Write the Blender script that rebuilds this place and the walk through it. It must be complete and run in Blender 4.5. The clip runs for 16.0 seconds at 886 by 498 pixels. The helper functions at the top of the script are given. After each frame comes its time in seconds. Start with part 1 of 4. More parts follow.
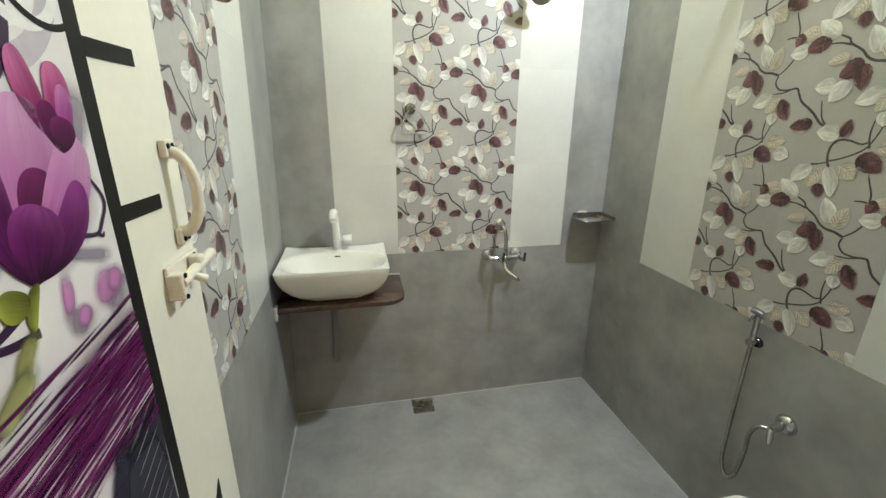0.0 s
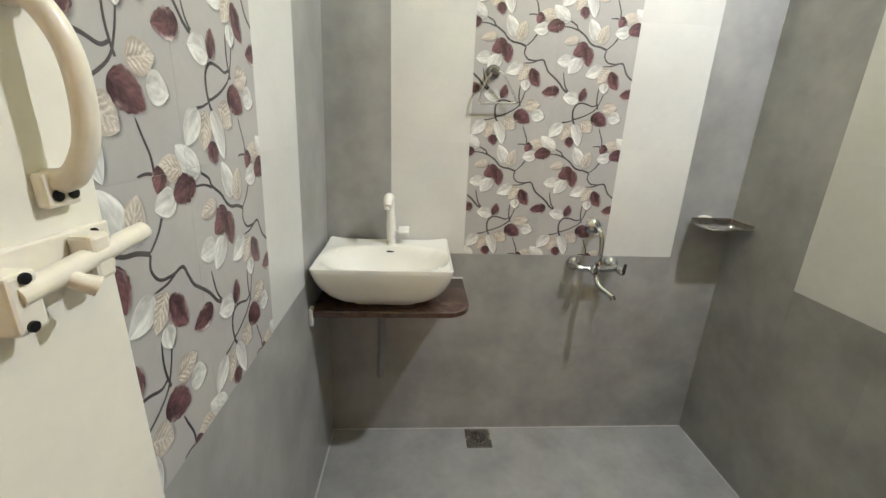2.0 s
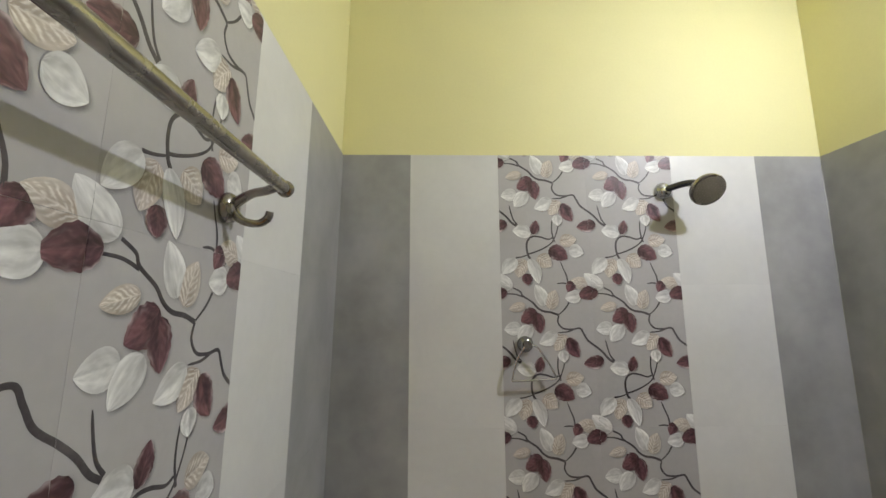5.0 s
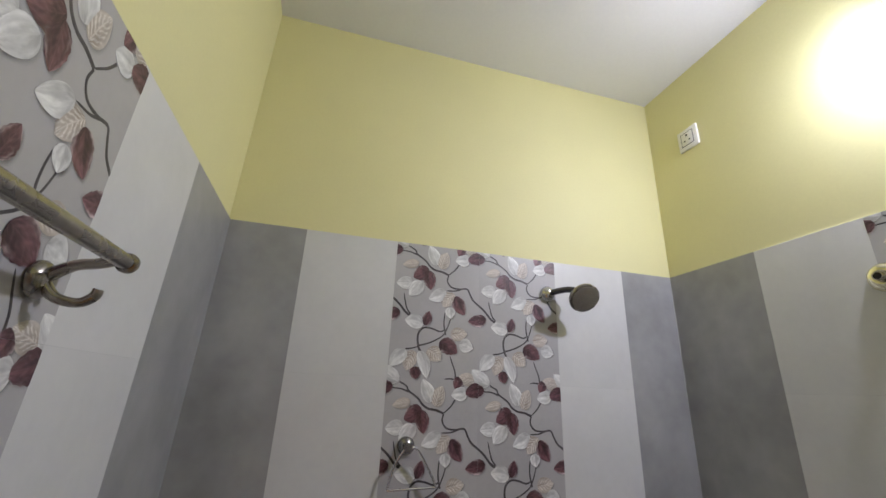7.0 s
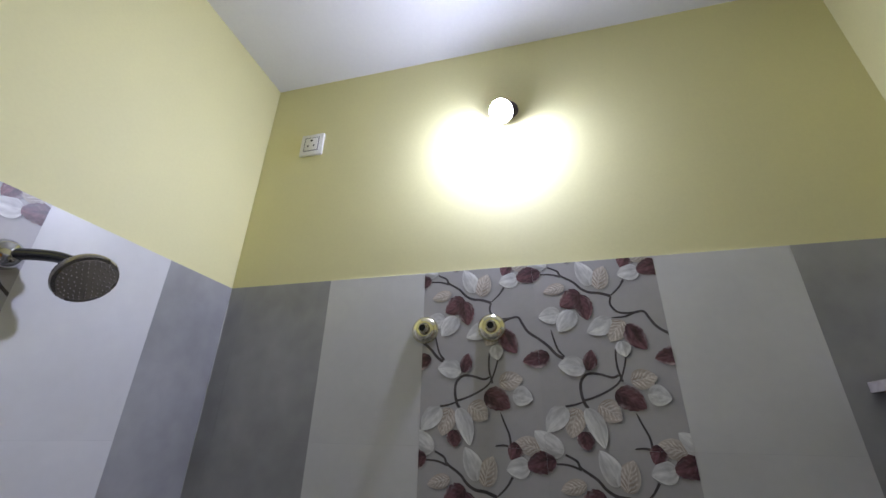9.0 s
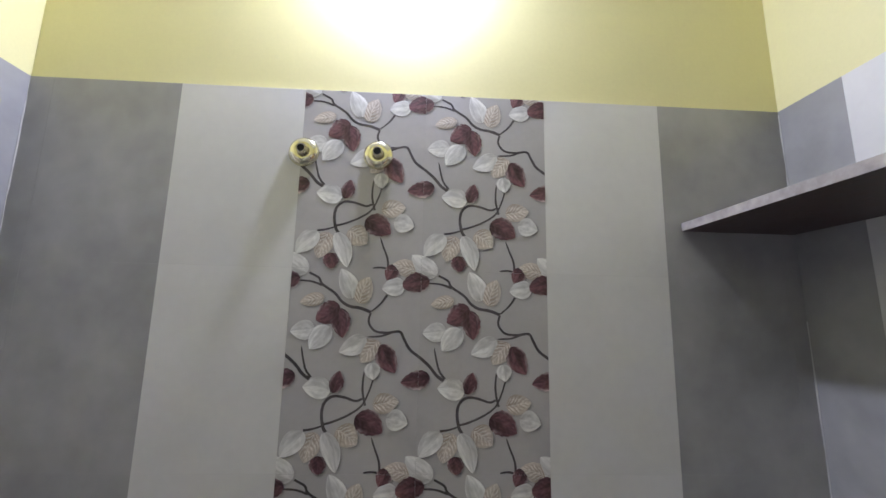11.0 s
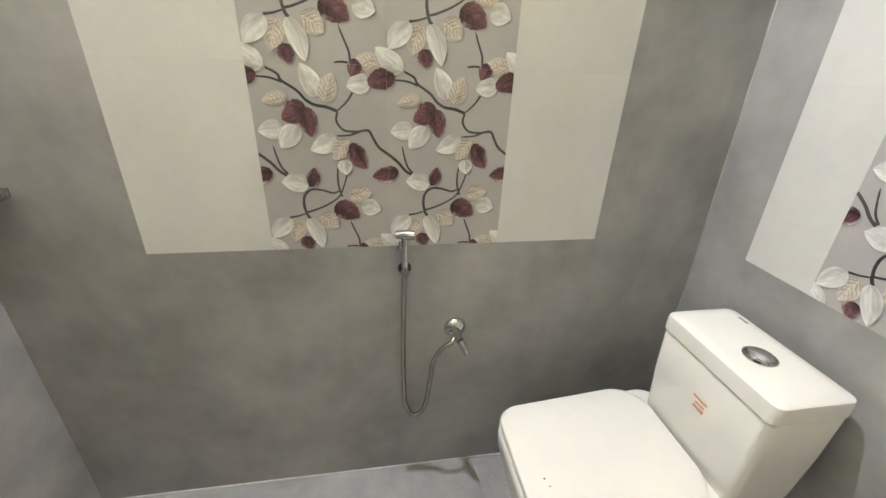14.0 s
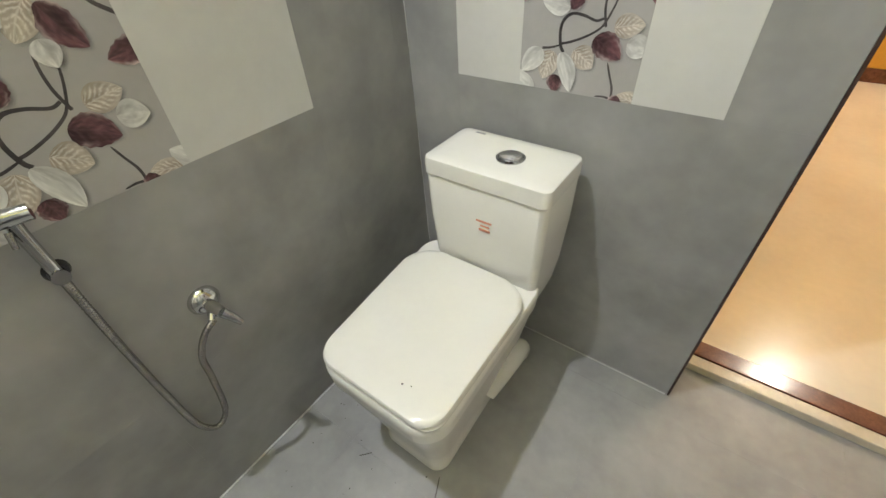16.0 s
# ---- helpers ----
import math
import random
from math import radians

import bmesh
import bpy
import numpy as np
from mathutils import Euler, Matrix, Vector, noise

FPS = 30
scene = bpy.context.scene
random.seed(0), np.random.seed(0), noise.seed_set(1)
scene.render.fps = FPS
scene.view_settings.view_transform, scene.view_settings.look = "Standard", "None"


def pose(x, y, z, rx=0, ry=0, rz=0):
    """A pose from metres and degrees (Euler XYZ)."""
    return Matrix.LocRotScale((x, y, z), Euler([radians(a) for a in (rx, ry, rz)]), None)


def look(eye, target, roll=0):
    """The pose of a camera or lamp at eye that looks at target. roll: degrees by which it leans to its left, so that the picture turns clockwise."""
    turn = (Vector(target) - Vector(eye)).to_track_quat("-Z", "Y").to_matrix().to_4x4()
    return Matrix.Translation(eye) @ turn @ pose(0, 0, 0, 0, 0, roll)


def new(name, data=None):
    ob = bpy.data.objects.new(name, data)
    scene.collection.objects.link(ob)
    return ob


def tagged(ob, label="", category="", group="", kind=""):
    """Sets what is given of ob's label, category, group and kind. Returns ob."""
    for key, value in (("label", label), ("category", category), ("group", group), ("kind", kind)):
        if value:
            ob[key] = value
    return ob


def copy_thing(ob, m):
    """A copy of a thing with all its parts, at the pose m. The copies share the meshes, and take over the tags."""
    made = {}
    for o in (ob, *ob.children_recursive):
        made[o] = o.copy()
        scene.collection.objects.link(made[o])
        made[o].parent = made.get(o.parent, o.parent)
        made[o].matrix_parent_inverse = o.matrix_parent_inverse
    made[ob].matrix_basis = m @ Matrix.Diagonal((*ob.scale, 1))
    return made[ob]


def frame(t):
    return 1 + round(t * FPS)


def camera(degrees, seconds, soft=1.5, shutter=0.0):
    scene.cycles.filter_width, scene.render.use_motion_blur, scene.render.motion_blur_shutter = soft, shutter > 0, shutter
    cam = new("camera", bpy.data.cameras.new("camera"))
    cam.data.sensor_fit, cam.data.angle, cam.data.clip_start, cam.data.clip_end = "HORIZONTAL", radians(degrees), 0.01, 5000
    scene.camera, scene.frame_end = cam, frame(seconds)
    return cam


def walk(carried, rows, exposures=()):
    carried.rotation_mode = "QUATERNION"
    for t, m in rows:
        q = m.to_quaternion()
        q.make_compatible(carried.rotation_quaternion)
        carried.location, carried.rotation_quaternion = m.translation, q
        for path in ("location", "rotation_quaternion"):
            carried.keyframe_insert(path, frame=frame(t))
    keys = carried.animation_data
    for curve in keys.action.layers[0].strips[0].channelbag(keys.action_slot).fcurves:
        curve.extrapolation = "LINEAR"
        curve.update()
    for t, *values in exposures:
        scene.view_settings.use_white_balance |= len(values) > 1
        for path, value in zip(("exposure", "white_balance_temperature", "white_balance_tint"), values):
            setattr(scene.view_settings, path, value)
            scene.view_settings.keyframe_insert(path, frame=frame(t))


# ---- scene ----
cam = camera(95.0, 16.0)

PATH = [
    (0, (0.347, -1.998, 1.555), (0.74, -0.131, 0.954), 0.4),
    (0.5, (0.345, -1.976, 1.528), (0.689, -0.111, 0.891), 1.6),
    (1, (0.317, -1.929, 1.531), (0.589, -0.066, 0.856), 2.3),
    (1.5, (0.32, -1.849, 1.489), (0.504, 0.028, 0.825), 2.3),
    (2, (0.336, -1.615, 1.438), (0.465, 0.285, 0.827), 2.2),
    (2.5, (0.331, -1.446, 1.454), (0.431, 0.477, 0.914), 1.8),
    (3, (0.33, -1.356, 1.499), (0.403, 0.598, 1.08), 1.3),
    (3.5, (0.314, -1.332, 1.554), (0.38, 0.65, 1.297), 0.7),
    (4, (0.297, -1.314, 1.61), (0.361, 0.684, 1.551), 0.0),
    (4.5, (0.3, -1.324, 1.662), (0.345, 0.671, 1.795), -0.2),
    (4.7, (0.308, -1.335, 1.684), (0.345, 0.655, 1.889), -0.3),
    (6.8, (0.327, -1.353, 1.764), (0.724, 0.491, 2.427), 2.2),
    (7, (0.343, -1.319, 1.763), (0.83, 0.503, 2.428), 2.5),
    (7.5, (0.409, -1.231, 1.774), (1.115, 0.493, 2.504), 2.4),
    (8, (0.503, -1.141, 1.801), (1.596, 0.343, 2.58), 3.2),
    (8.5, (0.582, -1.042, 1.808), (2.112, -0.065, 2.647), 2.4),
    (9, (0.627, -0.988, 1.821), (2.382, -0.526, 2.66), 1.1),
    (9.2, (0.635, -0.988, 1.82), (2.435, -0.704, 2.645), 0.5),
    (11.3, (0.725, -0.962, 1.668), (2.708, -1.092, 1.89), 2.1),
    (11.5, (0.728, -0.963, 1.646), (2.72, -1.093, 1.771), 2.1),
    (12, (0.72, -0.986, 1.567), (2.714, -1.116, 1.493), 2.2),
    (12.5, (0.694, -0.996, 1.516), (2.661, -1.173, 1.199), 2.3),
    (13, (0.677, -0.969, 1.455), (2.604, -1.187, 0.966), 2.4),
    (13.5, (0.672, -0.951, 1.419), (2.531, -1.207, 0.728), 2.6),
    (14, (0.665, -0.928, 1.38), (2.439, -1.247, 0.512), 2.4),
    (14.5, (0.674, -0.916, 1.336), (2.331, -1.346, 0.303), 1.3),
    (15, (0.712, -0.925, 1.299), (2.21, -1.543, 0.127), -0.1),
    (15.5, (0.816, -0.972, 1.257), (2.102, -1.845, 0.0), -2.3),
    (16, (0.871, -0.992, 1.252), (1.808, -2.189, -0.047), -3.7),
]
walk(cam, [(t, look(eye, target, roll)) for t, eye, target, roll in PATH],
     exposures=[(0, 1.72, 6450, 4), (0.5, 1.78, 6350, 5), (1.0, 1.8, 6450, 10), (2.5, 1.63, 6650, 11), (3.5, 1.45, 6750, 12), (4.5, 0.9, 6550, 14), (7.0, 0.38, 6050, 23), (8.0, 0.04, 5700, 26), (9.0, 0.07, 5550, 27),
                (9.2, 0.07, 5550, 27), (11.3, 1.2, 5800, 25), (11.5, 1.35, 5900, 25), (12.5, 2.1, 6300, 18), (14.0, 2.27, 6600, 16), (15.0, 2.24, 6750, 16), (16.0, 1.97, 6700, 10)])

# ---- light: the bulb on the wall and the lamp of the room outside ----
world = bpy.data.worlds.new("world")
world.use_nodes = True
world.node_tree.nodes["Background"].inputs[0].default_value = (0.02, 0.02, 0.022, 1)
scene.world = world
BULB_GLOW = 640.0
OUTER_GLOW = 150.0

W, YD, CEIL, TOP = 1.677, -1.915, 3.117, 2.25   # room width, door wall, ceiling height, top of the tiling
LEAN = 0.021                                    # the old walls lean a little


# ---- materials ----
def mat(name, colour, rough=0.5, metal=0.0, scale=6.0, vary=0.12, fine=60.0, fine_vary=0.05, bump=0.0, bump_scale=80.0, coat=0.0, random_shift=0.0, through_pieces=False):
    """A principled material whose colour drifts at a coarse and a fine scale, with relief and uneven gloss."""
    m = bpy.data.materials.new(name)
    m.use_nodes = True
    nt = m.node_tree
    b = nt.nodes["Principled BSDF"]
    geo = nt.nodes.new("ShaderNodeTexCoord")
    info = nt.nodes.new("ShaderNodeObjectInfo")
    off = nt.nodes.new("ShaderNodeVectorMath")
    off.operation = "MULTIPLY_ADD"
    nt.links.new(info.outputs["Random"], off.inputs[0])
    off.inputs[1].default_value = (7.3, 3.1, 5.7)
    if through_pieces:      # clouds that run on from piece to piece
        geo = nt.nodes.new("ShaderNodeNewGeometry")
        off.inputs[1].default_value = (0, 0, 0)
    nt.links.new(geo.outputs["Position" if through_pieces else "Object"], off.inputs[2])
    n1 = nt.nodes.new("ShaderNodeTexNoise")
    n1.inputs["Scale"].default_value, n1.inputs["Detail"].default_value = scale, 4
    n2 = nt.nodes.new("ShaderNodeTexNoise")
    n2.inputs["Scale"].default_value, n2.inputs["Detail"].default_value = fine, 3
    for n in (n1, n2):
        nt.links.new(off.outputs[0], n.inputs["Vector"])

    def spread(node, amount):
        r = nt.nodes.new("ShaderNodeMapRange")
        r.inputs[1].default_value, r.inputs[2].default_value = 0.3, 0.7
        r.inputs[3].default_value, r.inputs[4].default_value = 1 - amount, 1 + amount
        nt.links.new(node.outputs["Fac"], r.inputs[0])
        return r.outputs[0]
    mul = nt.nodes.new("ShaderNodeMath")
    mul.operation = "MULTIPLY"
    nt.links.new(spread(n1, vary), mul.inputs[0])
    nt.links.new(spread(n2, fine_vary), mul.inputs[1])
    val = mul.outputs[0]
    if random_shift:
        r = nt.nodes.new("ShaderNodeMapRange")
        r.inputs[3].default_value, r.inputs[4].default_value = 1 - random_shift, 1 + random_shift
        nt.links.new(info.outputs["Random"], r.inputs[0])
        m2 = nt.nodes.new("ShaderNodeMath")
        m2.operation = "MULTIPLY"
        nt.links.new(val, m2.inputs[0])
        nt.links.new(r.outputs[0], m2.inputs[1])
        val = m2.outputs[0]
    col = nt.nodes.new("ShaderNodeVectorMath")
    col.operation = "SCALE"
    col.inputs[0].default_value = colour
    nt.links.new(val, col.inputs["Scale"])
    nt.links.new(col.outputs[0], b.inputs["Base Color"])
    rr = nt.nodes.new("ShaderNodeMapRange")
    rr.inputs[3].default_value, rr.inputs[4].default_value = max(0.02, rough * 0.82), min(1, rough * 1.18)
    nt.links.new(n1.outputs["Fac"], rr.inputs[0])
    nt.links.new(rr.outputs[0], b.inputs["Roughness"])
    b.inputs["Metallic"].default_value = metal
    b.inputs["Coat Weight"].default_value = coat
    b.inputs["Coat Roughness"].default_value = 0.08
    if bump:
        n3 = nt.nodes.new("ShaderNodeTexNoise")
        n3.inputs["Scale"].default_value, n3.inputs["Detail"].default_value = bump_scale, 4
        nt.links.new(off.outputs[0], n3.inputs["Vector"])
        bp = nt.nodes.new("ShaderNodeBump")
        bp.inputs["Strength"].default_value, bp.inputs["Distance"].default_value = bump, 0.002
        nt.links.new(n3.outputs["Fac"], bp.inputs["Height"])
        nt.links.new(bp.outputs[0], b.inputs["Normal"])
    return m


def glow(name, colour, strength):
    m = bpy.data.materials.new(name)
    m.use_nodes = True
    b = m.node_tree.nodes["Principled BSDF"]
    b.inputs["Base Color"].default_value = (*colour, 1)
    b.inputs["Emission Color"].default_value = (*colour, 1)
    b.inputs["Emission Strength"].default_value = strength
    return m


class Nodes:
    """Short hand for sums in a material's node tree."""

    def __init__(self, name, rough, gloss):
        self.m = bpy.data.materials.new(name)
        self.m.use_nodes = True
        self.nt = self.m.node_tree
        self.b = self.nt.nodes["Principled BSDF"]
        self.b.inputs["Roughness"].default_value = rough
        self.b.inputs["Specular IOR Level"].default_value = gloss
        self.uv = self.nt.nodes.new("ShaderNodeUVMap").outputs[0]
        sep = self.nt.nodes.new("ShaderNodeSeparateXYZ")
        self.nt.links.new(self.uv, sep.inputs[0])
        self.u, self.v = sep.outputs[0], sep.outputs[1]
        self.island = self.nt.nodes.new("ShaderNodeNewGeometry").outputs["Random Per Island"]

    def op(self, kind, a, c=0.0, clamp=False):
        n = self.nt.nodes.new("ShaderNodeMath")
        n.operation, n.use_clamp = kind, clamp
        for i, v in enumerate((a, c)):
            if isinstance(v, (int, float)):
                n.inputs[i].default_value = v
            else:
                self.nt.links.new(v, n.inputs[i])
        return n.outputs[0]

    def step(self, x, lo, hi, a=0.0, b=1.0):
        n = self.nt.nodes.new("ShaderNodeMapRange")
        n.interpolation_type = "SMOOTHSTEP"
        self.nt.links.new(x, n.inputs[0])
        for i, v in enumerate((lo, hi, a, b)):
            n.inputs[i + 1].default_value = v
        return n.outputs[0]

    def cloud(self, su, sv, scale, detail=3):
        """Noise over the leaf, stretched by su across and sv along it, new for each leaf."""
        mp = self.nt.nodes.new("ShaderNodeVectorMath")
        mp.operation = "MULTIPLY"
        self.nt.links.new(self.uv, mp.inputs[0])
        mp.inputs[1].default_value = (su, sv, 1)
        n = self.nt.nodes.new("ShaderNodeTexNoise")
        n.noise_dimensions = "4D"
        self.nt.links.new(mp.outputs[0], n.inputs["Vector"])
        self.nt.links.new(self.op("MULTIPLY", self.island, 40.0), n.inputs["W"])
        n.inputs["Scale"].default_value, n.inputs["Detail"].default_value = scale, detail
        return n.outputs["Fac"]

    def mix(self, f, a, c):
        n = self.nt.nodes.new("ShaderNodeMix")
        n.data_type = "RGBA"
        self.nt.links.new(f, n.inputs[0])
        for i, v in ((6, a), (7, c)):
            if isinstance(v, tuple):
                n.inputs[i].default_value = (*v, 1)
            else:
                self.nt.links.new(v, n.inputs[i])
        return n.outputs[2]

    def scale(self, col, f):
        n = self.nt.nodes.new("ShaderNodeVectorMath")
        n.operation = "SCALE"
        self.nt.links.new(col, n.inputs[0])
        self.nt.links.new(f, n.inputs["Scale"])
        return n.outputs[0]

    def finish(self, col, alpha=None):
        if isinstance(col, tuple):
            self.b.inputs["Base Color"].default_value = (*col, 1)
        else:
            self.nt.links.new(col, self.b.inputs["Base Color"])
        if alpha is not None:
            self.nt.links.new(alpha, self.b.inputs["Alpha"])
        return self.m


def leaf_ink(name, base, tip, vein, rim, veins=0.4, bands=6.0, slant=0.5, rim_amount=0.5, side=0.15, crinkle=0.15, rough=0.42, gloss=0.5):
    """A printed leaf: u runs across (-1 to 1), v from base to tip; crinkled halves, veins off the midrib, a lit rim."""
    k = Nodes(name, rough, gloss)
    au = k.op("ABSOLUTE", k.u)
    big = k.cloud(0.8, 1.4, 1.7, 2)
    grad = k.op("ADD", k.v, k.op("MULTIPLY", k.op("SUBTRACT", big, 0.5), 1.6), True)
    col = k.mix(grad, base, tip)
    wob = k.op("MULTIPLY", k.op("SUBTRACT", k.cloud(1.0, 2.0, 2.5), 0.5), 0.22)
    chev = k.op("ADD", k.op("SUBTRACT", k.v, k.op("MULTIPLY", au, slant * 0.6)), wob)
    line = k.op("POWER", k.op("ABSOLUTE", k.op("SINE", k.op("MULTIPLY", chev, bands * math.pi))), 3.5)
    line = k.op("MULTIPLY", line, k.op("MULTIPLY", k.step(au, 0.95, 0.6), k.step(k.cloud(1.5, 1.5, 3.0), 0.3, 0.55)))
    rib = k.step(k.op("ABSOLUTE", k.op("ADD", k.u, k.op("MULTIPLY", wob, 0.4))), 0.10, 0.0)
    col = k.mix(k.op("MULTIPLY", k.op("MAXIMUM", line, k.op("MULTIPLY", rib, 0.7)), veins), col, vein)
    edge = k.op("MULTIPLY", k.step(au, 0.55, 0.98), k.step(k.cloud(0.9, 1.2, 1.8, 2), 0.40, 0.66))
    col = k.mix(k.op("MULTIPLY", edge, rim_amount), col, rim)
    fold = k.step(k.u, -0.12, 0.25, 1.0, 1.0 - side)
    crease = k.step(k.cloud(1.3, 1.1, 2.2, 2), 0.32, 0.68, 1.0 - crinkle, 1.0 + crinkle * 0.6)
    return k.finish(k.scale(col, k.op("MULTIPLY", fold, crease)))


def petal_ink(name, foot, body, tip, streak, side=0.25, edge=0.35, fade=0.0, gloss=0.2):
    """A printed petal: dark at the foot, paler to the tip and the edges, with fine streaks along it; fade softens its outline."""
    k = Nodes(name, 0.3, gloss)
    au = k.op("ABSOLUTE", k.u)
    soft = k.op("MULTIPLY", k.op("SUBTRACT", k.cloud(0.8, 0.8, 1.6, 2), 0.5), 0.5)
    at = k.op("ADD", k.v, soft)
    col = k.mix(k.step(at, 0.05, 0.55), foot, body)
    col = k.mix(k.step(at, 0.5, 1.0), col, tip)
    col = k.mix(k.op("MULTIPLY", k.step(au, 0.45, 1.0), k.op("MULTIPLY", k.step(k.v, 0.2, 0.7), edge)), col, tip)
    lines = k.step(k.cloud(7.0, 0.7, 1.6, 4), 0.42, 0.62)
    col = k.mix(k.op("MULTIPLY", lines, 0.35), col, streak)
    col = k.scale(col, k.step(k.u, -1.0, 0.8, 1.0 + side * 0.4, 1.0 - side))
    alpha = None
    if fade:
        alpha = k.op("MULTIPLY", k.step(au, 1.0, 1.0 - fade), k.op("MULTIPLY", k.step(k.v, 0.0, fade * 0.5), k.step(k.v, 1.0, 1.0 - fade * 0.5)))
    return k.finish(col, alpha)


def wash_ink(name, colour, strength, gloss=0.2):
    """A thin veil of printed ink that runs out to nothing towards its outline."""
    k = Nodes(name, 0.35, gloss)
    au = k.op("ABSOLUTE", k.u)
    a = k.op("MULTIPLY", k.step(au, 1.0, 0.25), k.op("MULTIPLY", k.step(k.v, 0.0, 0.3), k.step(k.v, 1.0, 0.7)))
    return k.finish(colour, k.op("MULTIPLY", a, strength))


GREY = mat("grey_cement_tile", (0.335, 0.335, 0.325), 0.36, scale=4.5, vary=0.20, fine=22, fine_vary=0.045, bump=0.06, bump_scale=90, random_shift=0.012, through_pieces=True)
WHITE = mat("off_white_tile", (0.67, 0.67, 0.645), 0.36, scale=5, vary=0.045, fine=45, fine_vary=0.015, bump=0.05, bump_scale=90, random_shift=0.02)
PRINT_BED = mat("printed_tile_ground", (0.45, 0.44, 0.43), 0.42, scale=6, vary=0.05, fine=70, fine_vary=0.02, bump=0.04, random_shift=0.015)
FLOOR_TILE = mat("grey_floor_tile", (0.345, 0.347, 0.337), 0.36, scale=5, vary=0.16, fine=28, fine_vary=0.05, bump=0.08, bump_scale=70, random_shift=0.004, through_pieces=True)
GROUT = mat("pale_grout", (0.38, 0.38, 0.365), 0.8, vary=0.15, bump=0.3)
YELLOW = mat("yellow_wall_paint", (0.745, 0.706, 0.36), 0.62, scale=1.5, vary=0.035, fine=120, fine_vary=0.012, bump=0.12, bump_scale=160)
CEILING_WHITE = mat("white_ceiling_paint", (0.78, 0.78, 0.78), 0.75, scale=1.5, vary=0.03, fine=90, fine_vary=0.012, bump=0.15, bump_scale=140)
CERAMIC = mat("white_ceramic", (0.84, 0.83, 0.77), 0.24, scale=4, vary=0.02, fine_vary=0.008, coat=0.08)
SEAT_PLASTIC = mat("white_seat_plastic", (0.80, 0.79, 0.73), 0.2, scale=5, vary=0.02, fine_vary=0.008)
PLASTIC = mat("white_tap_plastic", (0.83, 0.82, 0.78), 0.25, vary=0.02)
CREAM = mat("cream_plastic", (0.80, 0.76, 0.66), 0.3, vary=0.03)
DOOR_CREAM = mat("cream_door_skin", (0.84, 0.82, 0.73), 0.32, scale=3, vary=0.03, fine_vary=0.015, bump=0.04)
CHROME = mat("chrome", (0.56, 0.56, 0.555), 0.09, 1.0, vary=0.08, fine_vary=0.05)
DULL_STEEL = mat("dull_steel", (0.33, 0.32, 0.30), 0.24, 1.0, scale=20, vary=0.15, fine_vary=0.08)
BRASS_STEEL = mat("tarnished_steel", (0.37, 0.345, 0.30), 0.27, 1.0, scale=25, vary=0.18, fine_vary=0.08)
SATIN = mat("satin_steel", (0.74, 0.73, 0.72), 0.22, 1.0, scale=20, vary=0.08, fine_vary=0.05)
DARK_METAL = mat("dark_chrome_arm", (0.12, 0.12, 0.125), 0.25, 1.0, vary=0.1)
NOZZLE = mat("rubber_nozzle_grey", (0.26, 0.235, 0.19), 0.5, vary=0.1)
DARK_HOLDER = mat("dark_brown_holder", (0.05, 0.04, 0.035), 0.4, vary=0.1)
BLACK = mat("black_plastic", (0.006, 0.006, 0.006), 0.5, vary=0.1)
BLACK.node_tree.nodes["Principled BSDF"].inputs["Specular IOR Level"].default_value = 0.25
GREY_PIPE = mat("grey_pvc", (0.22, 0.22, 0.215), 0.4, vary=0.08)
GRANITE = mat("brown_granite", (0.085, 0.048, 0.034), 0.2, scale=35, vary=0.35, fine=160, fine_vary=0.3, coat=0.3)
DARK_GRANITE = mat("dark_brown_granite", (0.06, 0.035, 0.028), 0.35, scale=35, vary=0.35, fine=160, fine_vary=0.3)
RAW_EDGE = mat("raw_stone_edge", (0.33, 0.30, 0.27), 0.7, scale=40, vary=0.25, bump=0.4)
BEIGE_FLOOR = mat("polished_beige_tile", (0.80, 0.73, 0.60), 0.21, scale=2.5, vary=0.06, fine=30, fine_vary=0.02)
BROWN_STRIP = mat("brown_threshold_stone", (0.16, 0.055, 0.03), 0.15, scale=30, vary=0.25, fine=150, fine_vary=0.2)
SILL_STONE = mat("cream_sill_stone", (0.70, 0.62, 0.48), 0.3, scale=10, vary=0.08)
OUTER_PAINT = mat("warm_wall_paint", (0.75, 0.66, 0.50), 0.6, scale=2, vary=0.04, bump=0.1)
ORANGE_PAINT = mat("orange_wall_paint", (0.80, 0.42, 0.06), 0.6, scale=2, vary=0.04, bump=0.1)
CEMENT = mat("white_cement", (0.60, 0.60, 0.58), 0.8, scale=30, vary=0.1, bump=0.5)
STICKER_RED = mat("red_sticker_ink", (0.66, 0.30, 0.20), 0.5, vary=0.1)
GREY_INK = mat("grey_ink", (0.25, 0.25, 0.25), 0.5, vary=0.05)
DIRT = mat("dark_dirt", (0.07, 0.06, 0.05), 0.8, vary=0.3)
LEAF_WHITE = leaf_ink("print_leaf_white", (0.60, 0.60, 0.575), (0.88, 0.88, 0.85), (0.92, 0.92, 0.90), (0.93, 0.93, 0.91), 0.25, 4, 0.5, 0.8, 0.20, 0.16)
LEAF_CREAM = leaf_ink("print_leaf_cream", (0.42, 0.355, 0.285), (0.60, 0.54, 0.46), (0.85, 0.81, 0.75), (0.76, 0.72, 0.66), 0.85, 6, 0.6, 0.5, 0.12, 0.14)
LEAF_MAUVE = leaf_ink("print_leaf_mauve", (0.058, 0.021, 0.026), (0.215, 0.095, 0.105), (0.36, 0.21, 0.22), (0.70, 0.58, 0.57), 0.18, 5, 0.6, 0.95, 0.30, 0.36)
